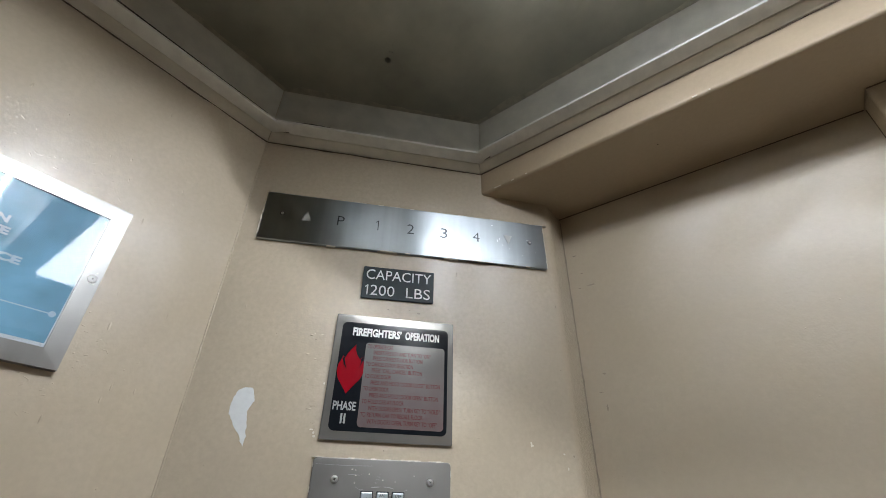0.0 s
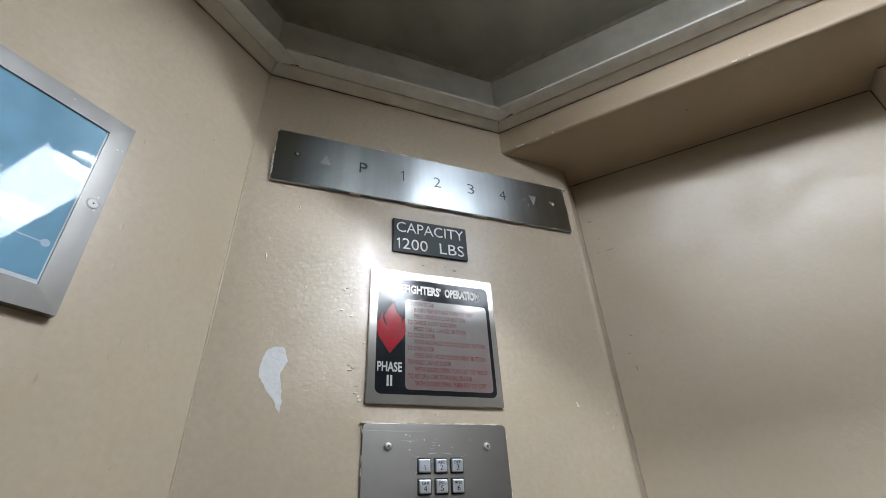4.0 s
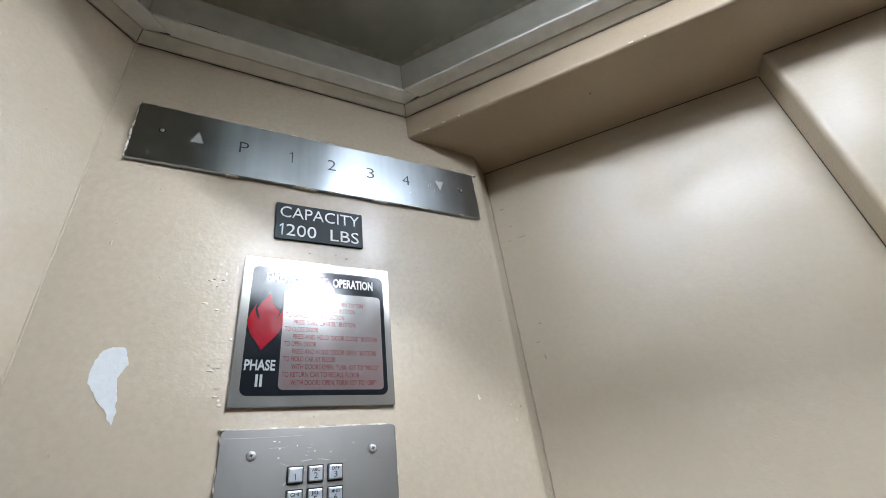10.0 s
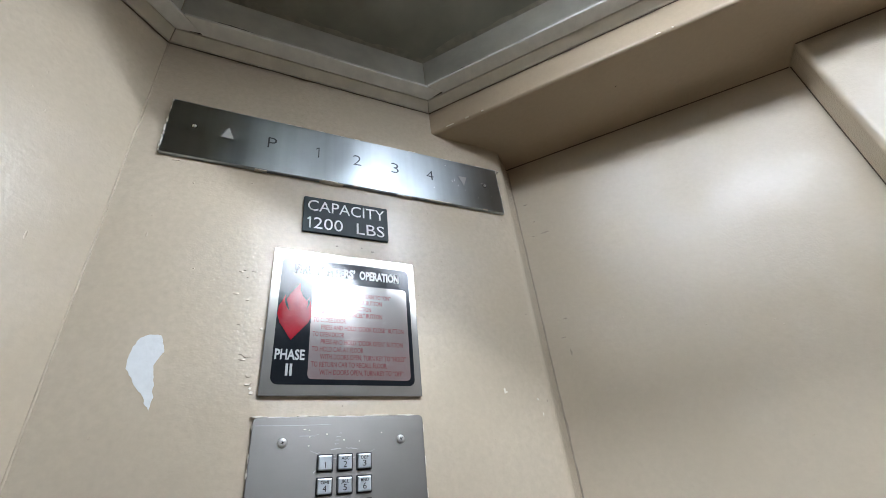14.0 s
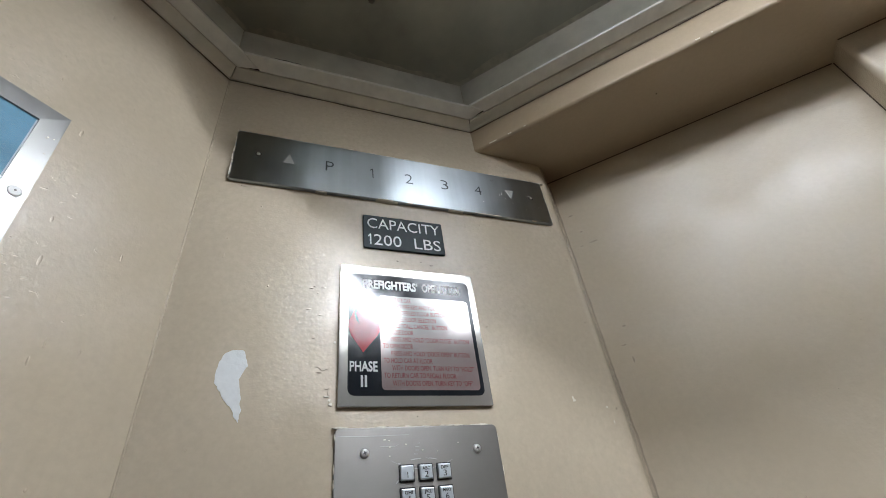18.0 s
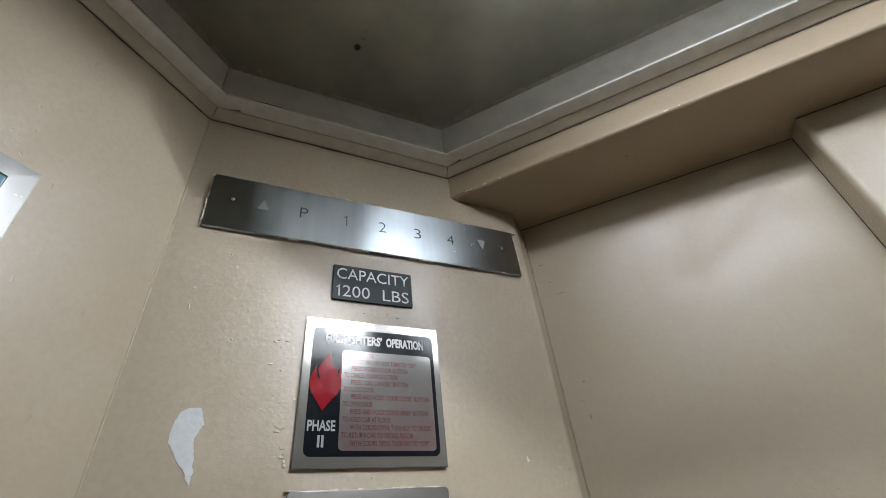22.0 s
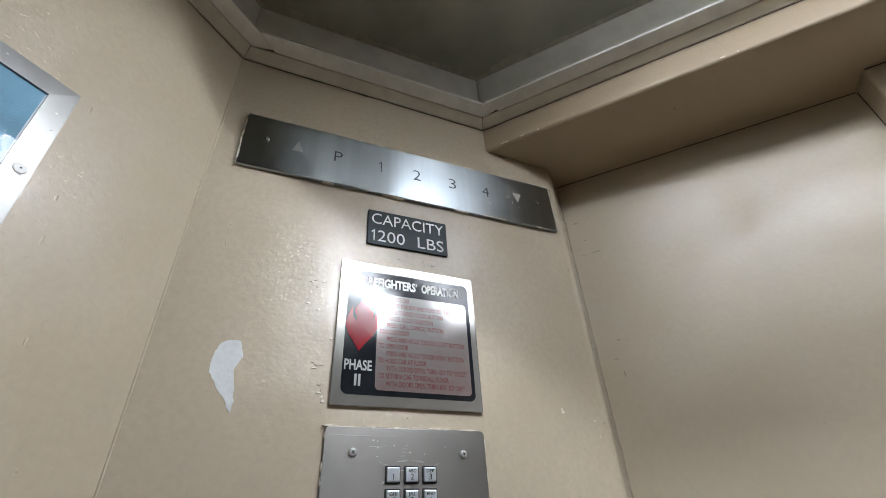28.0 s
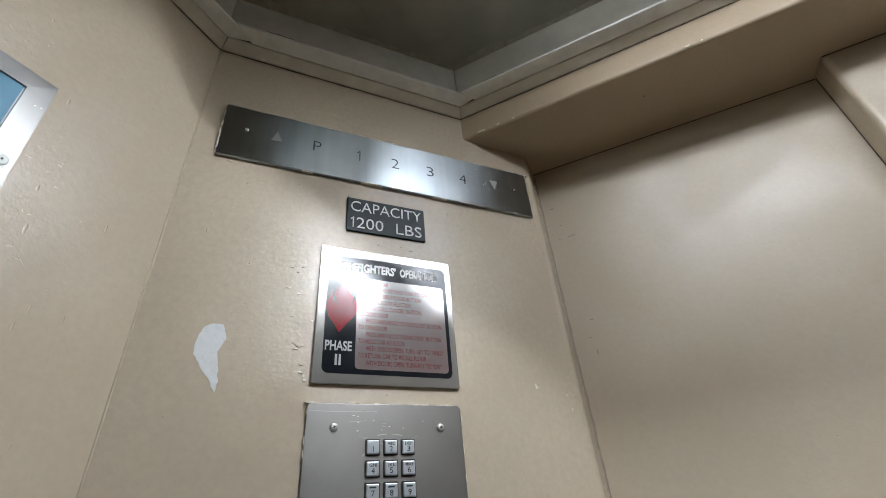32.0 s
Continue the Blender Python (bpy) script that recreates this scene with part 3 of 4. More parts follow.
part("back_plate", box(bmesh.new(), (X0, -0.20, -0.012), (X1 + 0.03, 0.19, -0.0005)), M_HOUSING, light)
for y0, y1, z in ((-0.205, -0.200, -0.115), (-0.036, -0.032, -0.120), (0.061, 0.065, -0.064), (0.176, 0.180, -0.062)):
    part("side_panel", box(bmesh.new(), (X0 + (0.053 if y0 > 0 else 0), y0, z), (X1 + (0.03 if y0 > 0 else 0), y1, -0.012), 0.0015), M_HOUSING, light)
for x, y0, y1, low in ((X0 - 0.004, -0.205, -0.032, -0.102), (X1, -0.205, -0.032, -0.06), (X0 + 0.048, 0.061, 0.18, -0.084), (X1 + 0.031, 0.061, 0.18, -0.07)):
    part("end_cap", box(bmesh.new(), (x, y0, low), (x + 0.004, y1, -0.0005)), M_HOUSING, light)
bm = bmesh.new()
bmesh.ops.create_cone(bm, cap_ends=True, segments=20, radius1=0.0035, radius2=0.0035, depth=0.32,
                      matrix=Matrix.Translation((0.045, -0.110, -0.045)) @ Matrix.Rotation(radians(90), 4, "Y"))
part("tube", bm, M_TUBE, light, "slim lit bare tube", 40)
# small glowing balls added under the tube, to keep its shadow edges crisp
for x in [-0.095 + 0.031 * k for k in range(10)]:
    bm = bmesh.new()
    bmesh.ops.create_icosphere(bm, subdivisions=2, radius=0.0040, matrix=Matrix.Translation((x, -0.110, -0.0535)))
    part("added_emitter", bm, M_EMITTER, light, "small bright emitter added under the tube")
for x in (-0.126, 0.206):
    part("lamp_holder", box(bmesh.new(), (x, -0.122, -0.061), (x + 0.01, -0.098, -0.012)), M_HOUSING, light)
part("lens", box(bmesh.new(), (X0 + 0.054, 0.0655, -0.071), (X1 + 0.030, 0.1755, -0.060)), M_LENS, light, "lit white acrylic lens")
for x in (-0.19, 0.075):
    part("lamp_cover", prism(bmesh.new(), rounded(x - 0.045, 0.095, x + 0.045, 0.170, 0.03, 6), -0.0730, -0.0711), M_SPOT, light, "brightest part of the lens over a lamp")

# ---- floor indicator plate ----
ind = thing("floor_indicator", on_panel(0.0112, 1.9158) @ Matrix.Rotation(radians(0.7), 4, "Z"), "long brushed stainless floor indicator plate with engraved numbers", "floor indicator")
HW, HH = 0.2254, 0.0428
part("plate", prism(bmesh.new(), rounded(-HW, -HH, HW, HH, 0.0015, 2), 0.0, 0.0055, 0.0008), M_STEEL_IND, ind)
TOP = 0.0057
for text, s in (("P", -0.0984), ("1", -0.0418), ("2", 0.0106), ("3", 0.0644), ("4", 0.1182)):
    w = {"1": 0, "P": 0.0105}.get(text, 0.0112)
    one = [(0.0004, -0.0048), (0.0017, -0.0048), (0.0017, 0.0130), (0.0007, 0.0130), (-0.0026, 0.0098), (-0.0022, 0.0087), (0.0004, 0.0112)]
    bm = prism(bmesh.new(), [(s - 0.0112 + x, y - 0.0012) for x, y in one], TOP, TOP + 0.0002) if text == "1" else letters(text, s - 0.0112, -0.0060, w, 0.0178, 0.0002, TOP, -0.012, True)
    part("numeral", bm, M_INDGLYPH, ind, "engraved dark " + ("letter P" if text == "P" else "number " + text))
part("arrow", prism(bmesh.new(), [(-0.1675, -0.004), (-0.1535, -0.004), (-0.1605, 0.0135)], TOP, TOP + 0.0003), M_ARROW, ind, "pale upward arrow lens")
part("arrow", prism(bmesh.new(), [(0.1547, 0.0135), (0.1617, -0.004), (0.1687, 0.0135)], TOP, TOP + 0.0003), M_ARROW, ind, "pale downward arrow lens")
for s in (-0.1971, 0.1986):
    part("recess", prism(bmesh.new(), disc(s, 0.0045, 0.0036, 18), TOP - 0.0002, TOP + 0.0001), M_RECESS, ind, "dark countersunk ring")
    bm = prism(bmesh.new(), disc(s, 0.0045, 0.0024, 18), TOP - 0.0002, TOP + 0.0020, 0.0019, 5)
    sc = part("screw", bm, M_CHROME, ind, "", 50)
    part("slot", prism(bmesh.new(), disc(s + 0.0002, 0.0045, 0.0004, 8), TOP + 0.0020, TOP + 0.0021), M_INK, sc)
rng = random.Random(11)
for k in range(26):
    side = k % 3
    if side < 2:
        s, z, w, h = -HW + rng.uniform(-0.0006, 0.0008), rng.uniform(-HH, HH), rng.uniform(0.0012, 0.0028), rng.uniform(0.004, 0.010)
    else:
        s, z, w, h = HW + rng.uniform(-0.0008, 0.0004), rng.uniform(-HH, HH), rng.uniform(0.001, 0.002), rng.uniform(0.003, 0.008)
    part("paint_flake", prism(bmesh.new(), ragged(s, z, w, h, rng, 9), 0.0048, TOP + rng.uniform(0.0001, 0.0005)), M_CHIP, ind)
for k in range(12):
    s, w = rng.uniform(-HW, HW), rng.uniform(0.008, 0.030)
    z = rng.choice((-HH, -HH, HH))
    part("paint_flake", prism(bmesh.new(), ragged(s, z + (0.0003 if z < 0 else -0.0002), w, rng.uniform(0.0012, 0.0024), rng, 13), 0.0046, TOP + 0.0002), M_CHIP, ind)

for k in range(14):
    z = -HH + (k + 0.5) * 2 * HH / 14
    part("paint_flake", prism(bmesh.new(), ragged(HW + 0.0004, z, rng.uniform(0.0014, 0.0022), rng.uniform(0.006, 0.009), rng, 9, 0.3), 0.0005, 0.0050), M_CHIP, ind)
for k in range(9):
    part("paint_flake", prism(bmesh.new(), ragged(rng.uniform(-0.2, HW), rng.choice((-1, 1)) * (HH + 0.0004), rng.uniform(0.012, 0.035), rng.uniform(0.0012, 0.0020), rng, 13, 0.35), 0.0005, 0.0048), M_CHIP, ind)

# ---- capacity plate ----
cap = thing("capacity_plate", on_panel(-0.0012, 1.8197) @ Matrix.Rotation(radians(0.7), 4, "Z"), "small slate grey engraved capacity plate", "sign")
part("plate", prism(bmesh.new(), rounded(-0.0526, -0.0255, 0.0526, 0.0255, 0.0015, 3), 0.0, 0.0030, 0.0005), M_CAPPLATE, cap)
part("letters", letters("CAPACITY", 0.0002, 0.0050, 0.0962, 0.0157, 0.0003, 0.0031, -0.001, True), M_LETTER, cap, "pale letters reading CAPACITY")
bm = letters("200", -0.0400, -0.0205, 0.0348, 0.0160, 0.0003, 0.0031, -0.001)
prism(bm, [(-0.0452, -0.0205), (-0.0434, -0.0205), (-0.0434, -0.0045), (-0.0448, -0.0045), (-0.0478, -0.0078), (-0.0472, -0.0092), (-0.0452, -0.0074)], 0.0031, 0.0034)
part("letters", bm, M_LETTER, cap, "pale number 1200")
part("letters", letters("LBS", 0.0118, -0.0205, 0.0355, 0.0160, 0.0003, 0.0031, -0.001), M_LETTER, cap, "pale letters reading LBS")

# ---- firefighters' sign ----
fire = thing("firefighters_sign", on_panel(0.0005, 1.6845), "square steel firefighters' operation sign, black with red flame", "sign")
part("plate", prism(bmesh.new(), rounded(-0.0812, -0.0805, 0.0812, 0.0805, 0.001, 2), 0.0, 0.0042, 0.0006), M_STEEL_SIGN, fire, "brushed stainless plate")
F = 0.0044
part("black_panel", prism(bmesh.new(), rounded(-0.0720, -0.0700, 0.0735, 0.0695, 0.0070, 6), F - 0.0002, F), M_BLACK, fire, "glossy black printed field")
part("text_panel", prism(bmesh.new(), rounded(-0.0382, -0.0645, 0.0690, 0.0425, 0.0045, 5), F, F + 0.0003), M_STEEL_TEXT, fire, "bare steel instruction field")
flame = [(240, 480), (213, 440), (186, 402), (174, 362), (178, 325), (192, 295), (203, 268), (209, 290), (222, 262), (240, 235), (264, 205), (266, 240), (278, 268), (297, 292), (304, 280), (316, 262), (314, 290),
         (322, 335), (322, 365), (306, 400), (272, 440)]
flame = [((x - 245) * 0.000230 - 0.0553, 0.0385 - (y - 205) * 0.0002345) for x, y in flame]
fl = part("flame", prism(bmesh.new(), flame, F, F + 0.0003), M_RED, fire, "glossy red flame")
LICKS = ([(203, 268), (211, 300), (224, 345), (208, 322), (200, 296)], [(316, 262), (313, 296), (296, 338), (303, 305), (301, 288)])
for lick in LICKS:
    lick = [((x - 245) * 0.000230 - 0.0553, 0.0385 - (y - 205) * 0.0002345) for x, y in lick]
    part("lick", prism(bmesh.new(), lick, F + 0.0003, F + 0.0005), M_BLACK, fl)
part("letters", letters("FIREFIGHTERS\u2019", -0.0575, 0.0515, 0.0660, 0.0108, 0.0002, F, 0.042), M_HEADING, fire, "pale bold heading FIREFIGHTERS'")
part("letters", letters("OPERATION", 0.0135, 0.0515, 0.0475, 0.0108, 0.0002, F, 0.042), M_HEADING, fire, "pale bold heading OPERATION")
part("letters", letters("PHASE", -0.0560, -0.0455, 0.0280, 0.0102, 0.0002, F, 0.024, True), M_PALE, fire, "pale bold word PHASE")
part("letters", letters("II", -0.0560, -0.0610, 0.0062, 0.0112, 0.0002, F, 0.024, True), M_PALE, fire, "pale bold numeral II")
LINES = (("TO OPERATE CAR", 0, 0.034), ("INSERT FIRE KEY AND TURN TO \u201cON\u201d", 1, 0.077), ("PRESS DESIRED FLOOR BUTTON", 1, 0.066), ("TO CANCEL FLOOR SELECTION", 0, 0.062),
         ("PRESS \u201cCALL CANCEL\u201d BUTTON", 1, 0.066), ("TO CLOSE DOOR", 0, 0.034), ("PRESS AND HOLD \u201cDOOR CLOSE\u201d BUTTON", 1, 0.0905), ("TO OPEN DOOR", 0, 0.0325),
         ("PRESS AND HOLD \u201cDOOR OPEN\u201d BUTTON", 1, 0.0885), ("TO HOLD CAR AT FLOOR", 0, 0.053), ("WITH DOORS OPEN, TURN KEY TO \u201cHOLD\u201d", 1, 0.0915),
         ("TO RETURN CAR TO RECALL FLOOR", 0, 0.078), ("WITH DOORS OPEN, TURN KEY TO \u201cOFF\u201d", 1, 0.088))
for k, (text, ind_k, w) in enumerate(LINES):
    part("text_line", letters(text, -0.0355 + 0.0085 * ind_k, 0.0350 - 0.00792 * k, w, 0.0052, 0.0001, F + 0.0003, 0.008), M_REDTEXT, fire, "small red line: " + text.replace("\u201c", "'").replace("\u201d", "'"))

# ---- phone plate with keypad ----
phone = thing("phone_panel", on_panel(-0.001, 1.4655), "satin stainless emergency phone plate with chrome keypad", "phone panel")
part("plate", prism(bmesh.new(), rounded(-0.0812, -0.120, 0.0812, 0.120, 0.0045, 5), 0.0, 0.0035, 0.0008), M_STEEL_PHONE, phone)
for s in (-0.0545, 0.0560):
    bm = bmesh.new()
    prism(bm, disc(s, 0.0976, 0.0041, 20), 0.0034, 0.0060, 0.0022, 4)
    sc = part("screw", bm, M_CHROME, phone, "domed cross-head steel screw", 60)
    for q in (0, 90):
        ca, sa = math.cos(radians(q + 25)), math.sin(radians(q + 25))
        slot = [(s + x * ca - y * sa, 0.0976 + x * sa + y * ca) for x, y in ((-0.0017, -0.0004), (0.0017, -0.0004), (0.0017, 0.0004), (-0.0017, 0.0004))]
        part("slot", prism(bmesh.new(), slot, 0.0058, 0.0061), M_INK, sc)
KEYPAD = "123456789*0#"
for k, text in enumerate(KEYPAD):
    x, y = -0.0165 + 0.0179 * (k % 3), 0.0795 - 0.0187 * (k // 3)
    part("key_well", prism(bmesh.new(), rounded(x - 0.0074, y - 0.0076, x + 0.0074, y + 0.0074, 0.001, 2), 0.0035, 0.0038), M_INK, phone, "dark gap round a key")
    key = part("key", prism(bmesh.new(), rounded(x - 0.0062, y - 0.0062, x + 0.0062, y + 0.0062, 0.0008, 2), 0.0037, 0.0066, 0.0011, 2), M_KEY, phone, "square chrome key " + {"*": "star", "#": "hash"}.get(text, text))
    w = {"1": 0, "*": 0.0044, "#": 0.0048}.get(text, 0.0032)
    dy = -0.0042 if k < 9 else (-0.0040 if text == "*" else -0.0026)
    one = [(x - 0.0002, y - 0.0042), (x + 0.0004, y - 0.0042), (x + 0.0004, y + 0.0006), (x, y + 0.0006), (x - 0.0009, y - 0.0003), (x - 0.0007, y - 0.0007), (x - 0.0002, y - 0.0001)]
    bm = prism(bmesh.new(), one, 0.0067, 0.0068) if text == "1" else letters(text, x, y + dy, w, 0.0048, 0.0001, 0.0067, 0.0, True)
    part("numeral", bm, M_INK, key)
    if text in "23456":
        part("marking", letters({"2": "ABC", "3": "DEF", "4": "GHI", "5": "JKL", "6": "MNO"}[text], x, y + 0.0017, 0.0072, 0.0027, 0.0001, 0.0067, 0.01, True), M_INK, key, "small worn black letters")
    elif text in "789":
        part("marking", prism(bmesh.new(), [(x - 0.0032, y + 0.0024), (x + 0.0030, y + 0.0024), (x + 0.0030, y + 0.0038), (x - 0.0032, y + 0.0038)], 0.0066, 0.00672), M_INDGLYPH, key, "small worn letter marking")
rng = random.Random(3)
for k in range(9):
    s, z, w, q = rng.gauss(-0.004, 0.014), rng.gauss(0.097, 0.006), rng.uniform(0.001, 0.004), rng.uniform(-0.4, 0.4)
    ends = [(s - w / 2, z - q * w / 2), (s + w / 2, z + q * w / 2), (s + w / 2, z + q * w / 2 + 0.0003), (s - w / 2, z - q * w / 2 + 0.0004)]
    part("scratch", prism(bmesh.new(), ends, 0.0034, 0.00362), M_WORN, phone)
def scratch(a, b, w, bend=0.0):
    """A thin curved scratch on the phone plate, from a to b."""
    a, b, n = Vector(a), Vector(b), 14
    across = Vector((a.y - b.y, b.x - a.x)).normalized()
    mid = [a.lerp(b, i / n) + across * (bend * 4 * i / n * (1 - i / n)) for i in range(n + 1)]
    edge = [tuple(p + across * (w / 2 * (0.35 + math.sin(math.pi * i / n)))) for i, p in enumerate(mid)] + [tuple(p - across * (w / 2)) for p in mid][::-1]
    part("scratch", prism(bmesh.new(), edge, 0.0034, 0.00358), M_WORN, phone)


scratch((-0.030, 0.0905), (0.030, 0.0895), 0.00035, -0.0075)
scratch((-0.078, 0.1128), (-0.012, 0.1128), 0.00035, -0.0006)
scratch((-0.040, 0.1030), (-0.026, 0.1028), 0.0004)
scratch((-0.0265, 0.0720), (-0.0225, 0.0755), 0.0008)
scratch((-0.012, 0.0905), (-0.002, 0.0915), 0.0007)
scratch((0.006, 0.0915), (0.014, 0.0900), 0.0006)
for x, y, w, h in ((-0.0355, 0.1085, 0.0040, 0.0014), (-0.0315, 0.1078, 0.0020, 0.0016), (-0.0310, 0.1022, 0.0022, 0.0014), (-0.0315, 0.0945, 0.0024, 0.0016), (-0.0155, 0.1040, 0.0018, 0.0020), (0.0005, 0.0985, 0.0022, 0.0014), (0.0150, 0.0970, 0.0016, 0.0012), (0.037, 0.104, 0.0020, 0.0010)):
    part("paint_flake", prism(bmesh.new(), ragged(x, y, w, h, rng, 9), 0.0034, 0.0037), M_CHIP, phone)
for k in range(16):
    x = rng.uniform(-0.078, 0.078)
    part("paint_flake", prism(bmesh.new(), ragged(x, 0.1203, rng.uniform(0.004, 0.016), rng.uniform(0.0010, 0.0022), rng, 11), 0.0004, 0.0037), M_CHIP, phone)
for k in range(12):
    z = rng.uniform(-0.03, 0.118)
    part("paint_flake", prism(bmesh.new(), ragged(0.0814, z, rng.uniform(0.0007, 0.0013), rng.uniform(0.004, 0.012), rng, 9), 0.0004, 0.0034), M_CHIP, phone)
for k in range(10):
    z = rng.uniform(-0.02, 0.118)
    part("paint_flake", prism(bmesh.new(), ragged(-0.0812, z, rng.uniform(0.0008, 0.0018), rng.uniform(0.003, 0.009), rng, 9), 0.0003, 0.0036), M_CHIP, phone)

# ---- framed notice on the side wall ----
FR = Matrix(((0, 0, 1, LEFT), (1, 0, 0, 0), (0, 1, 0, 0), (0, 0, 0, 1)))
notice = thing("framed_notice", FR @ Matrix.Translation((-0.0025, 1.734, 0)), "blue notice behind glass in a satin steel frame", "framed notice")
HX, HZ, BAR = 0.1275, 0.0940, 0.0180
outs, ins = [(-HX, -HZ), (HX, -HZ), (HX, HZ), (-HX, HZ)], [(-HX + BAR, -HZ + BAR), (HX - BAR, -HZ + BAR), (HX - BAR, HZ - BAR), (-HX + BAR, HZ - BAR)]
for k in range(4):
    j = (k + 1) % 4
    bm = bmesh.new()
    prism(bm, [outs[k], outs[j], ins[j], ins[k]], 0.0, 0.0100)
    for v in bm.verts:
        if v.co.z > 0.005:
            v.co.z -= 0.0008 * max(abs(v.co.x) - HX + BAR, abs(v.co.y) - HZ + BAR) / BAR
    part("frame_bar", bm, M_STEEL_FRAME, notice, "satin steel mitred frame bar")
PX, PZ = HX - BAR + 0.001, HZ - BAR + 0.001
part("backing", prism(bmesh.new(), [(-PX, -PZ), (PX, -PZ), (PX, PZ), (-PX, PZ)], 0.001, 0.0079), M_PAPER, notice, "white paper margin")
part("print", prism(bmesh.new(), [(-PX, -PZ + 0.0050), (PX - 0.0022, -PZ + 0.0050), (PX - 0.0022, PZ), (-PX, PZ)], 0.0079, 0.0082), M_POSTER, notice, "blue clouded print")
for text, y0, y1, z in (("ON", 0.0135, 0.0340, 1.7635), ("ATE", 0.0120, 0.0390, 1.7515), ("IN", 0.0110, 0.0262, 1.7395), ("OFFICE", 0.0068, 0.0585, 1.7270)):
    part("letters", letters(text, y0 + 0.0025, z - 1.734, y1 - y0, 0.0078, 0.0002, 0.0082, 0.05), M_POSTWHITE, notice, "bold white letters reading " + text)
for y0, y1, z in ((-0.045, 0.0115, 1.7635), (-0.050, 0.0095, 1.7515), (-0.035, 0.0070, 1.7395), (-0.062, 0.0020, 1.7270)):
    part("bar", prism(bmesh.new(), [(y0, z - 1.734), (y1, z - 1.734), (y1, z - 1.7265), (y0, z - 1.7265)], 0.0082, 0.0084), M_POSTBAR, notice, "unreadable white lettering")
part("rule", prism(bmesh.new(), [(-0.09, -0.0440), (0.1015, -0.0440), (0.1015, -0.0430), (-0.09, -0.0430)], 0.0082, 0.0084), M_POSTWHITE, notice, "thin white rule")
part("rule_dot", prism(bmesh.new(), disc(0.1030, -0.0435, 0.0031, 16), 0.0082, 0.0085), M_POSTWHITE, notice, "white dot ending the rule")
glass = part("glass", prism(bmesh.new(), [(-PX, -PZ), (PX, -PZ), (PX, PZ), (-PX, PZ)], 0.0090, 0.0095), M_GLASS, notice, "clear glazing")
glass.visible_shadow = False
sc = part("screw", prism(bmesh.new(), disc(0.1195, 0.0030, 0.0046, 20), 0.0090, 0.0106, 0.0010, 4), M_SCREW, notice, "tamper-proof frame screw", 50)
part("slot", prism(bmesh.new(), disc(0.1195, 0.0030, 0.0008, 10), 0.0109, 0.0111), M_INK, sc)

# ---- wear on the walls ----
patch = [(-0.1634, 1.5932), (-0.1626, 1.6034), (-0.1639, 1.6084), (-0.1644, 1.6150), (-0.1667, 1.6237), (-0.1679, 1.6316), (-0.1658, 1.6370), (-0.1639, 1.6409), (-0.1619, 1.6443), (-0.1641, 1.6492), (-0.1662, 1.6565),
         (-0.1675, 1.6588), (-0.1760, 1.6587), (-0.1832, 1.6547), (-0.1866, 1.6463), (-0.1880, 1.6355), (-0.1871, 1.6276), (-0.1819, 1.6195), (-0.1753, 1.6099), (-0.1703, 1.6049), (-0.1679, 1.5986)]


def wall_mark(name, outline, mat, label="", out=0.0006):
    ob = part(name, prism(bmesh.new(), outline, 0.0, out), mat, None, label)
    ob.parent, ob.matrix_world = wall_panel, PANEL
    return ob


for s, z, w, h in ((-0.0865, 1.6075, 0.0042, 0.0036), (-0.0905, 1.6150, 0.0058, 0.0020), (-0.0840, 1.6700, 0.0026, 0.0030)):
    wall_mark("paint_blob", ragged(s, z, w, h, random.Random(2), 10, 0.25), M_CHIP, "raised cream paint blob", 0.0012)
jag = random.Random(4)
rough_edge = []
for (a, b), (c, d) in zip(patch, patch[1:] + patch[:1]):
    for k in range(3):
        q = k / 3
        rough_edge.append((a + (c - a) * q + jag.uniform(-0.0005, 0.0005), b + (d - b) * q + jag.uniform(-0.0005, 0.0005)))
wall_mark("bare_patch", rough_edge, M_PRIMER, "bare white patch of peeled paint")
rng = random.Random(8)
wall_mark("paint_chip", [(0.1865, 1.6085), (0.1900, 1.6095), (0.1905, 1.6110), (0.1885, 1.6112), (0.1878, 1.6150), (0.1862, 1.6145)], M_CHIP, "small heart-shaped paint chip")
for s, z, w, h in ((-0.0905, 1.6235, 0.006, 0.004), (-0.0880, 1.6180, 0.004, 0.006), (-0.0945, 1.6420, 0.010, 0.003), (-0.1000, 1.6445, 0.004, 0.003), (-0.0875, 1.6115, 0.003, 0.004),
                   (0.2310, 1.6020, 0.003, 0.003), (0.2350, 1.5850, 0.002, 0.004), (-0.195, 1.866, 0.010, 0.003), (0.232, 1.866, 0.004, 0.003)):
    wall_mark("paint_chip", ragged(s, z, w, h, rng, 10), M_WALL if w > 0.0035 else M_CHIP, "", 0.0006)
for x, w in ((-0.285, 0.022), (-0.252, 0.010), (-0.225, 0.006), (0.03, 0.010), (0.05, 0.004)):
    bm = box(bmesh.new(), (x, front_y(x) - 0.0003, LIP + 0.0030), (x + w * 0.6, front_y(x) + 0.0026, LIP + 0.0052), 0.0004)
    part("paint_chip", bm, M_CHIP, header)

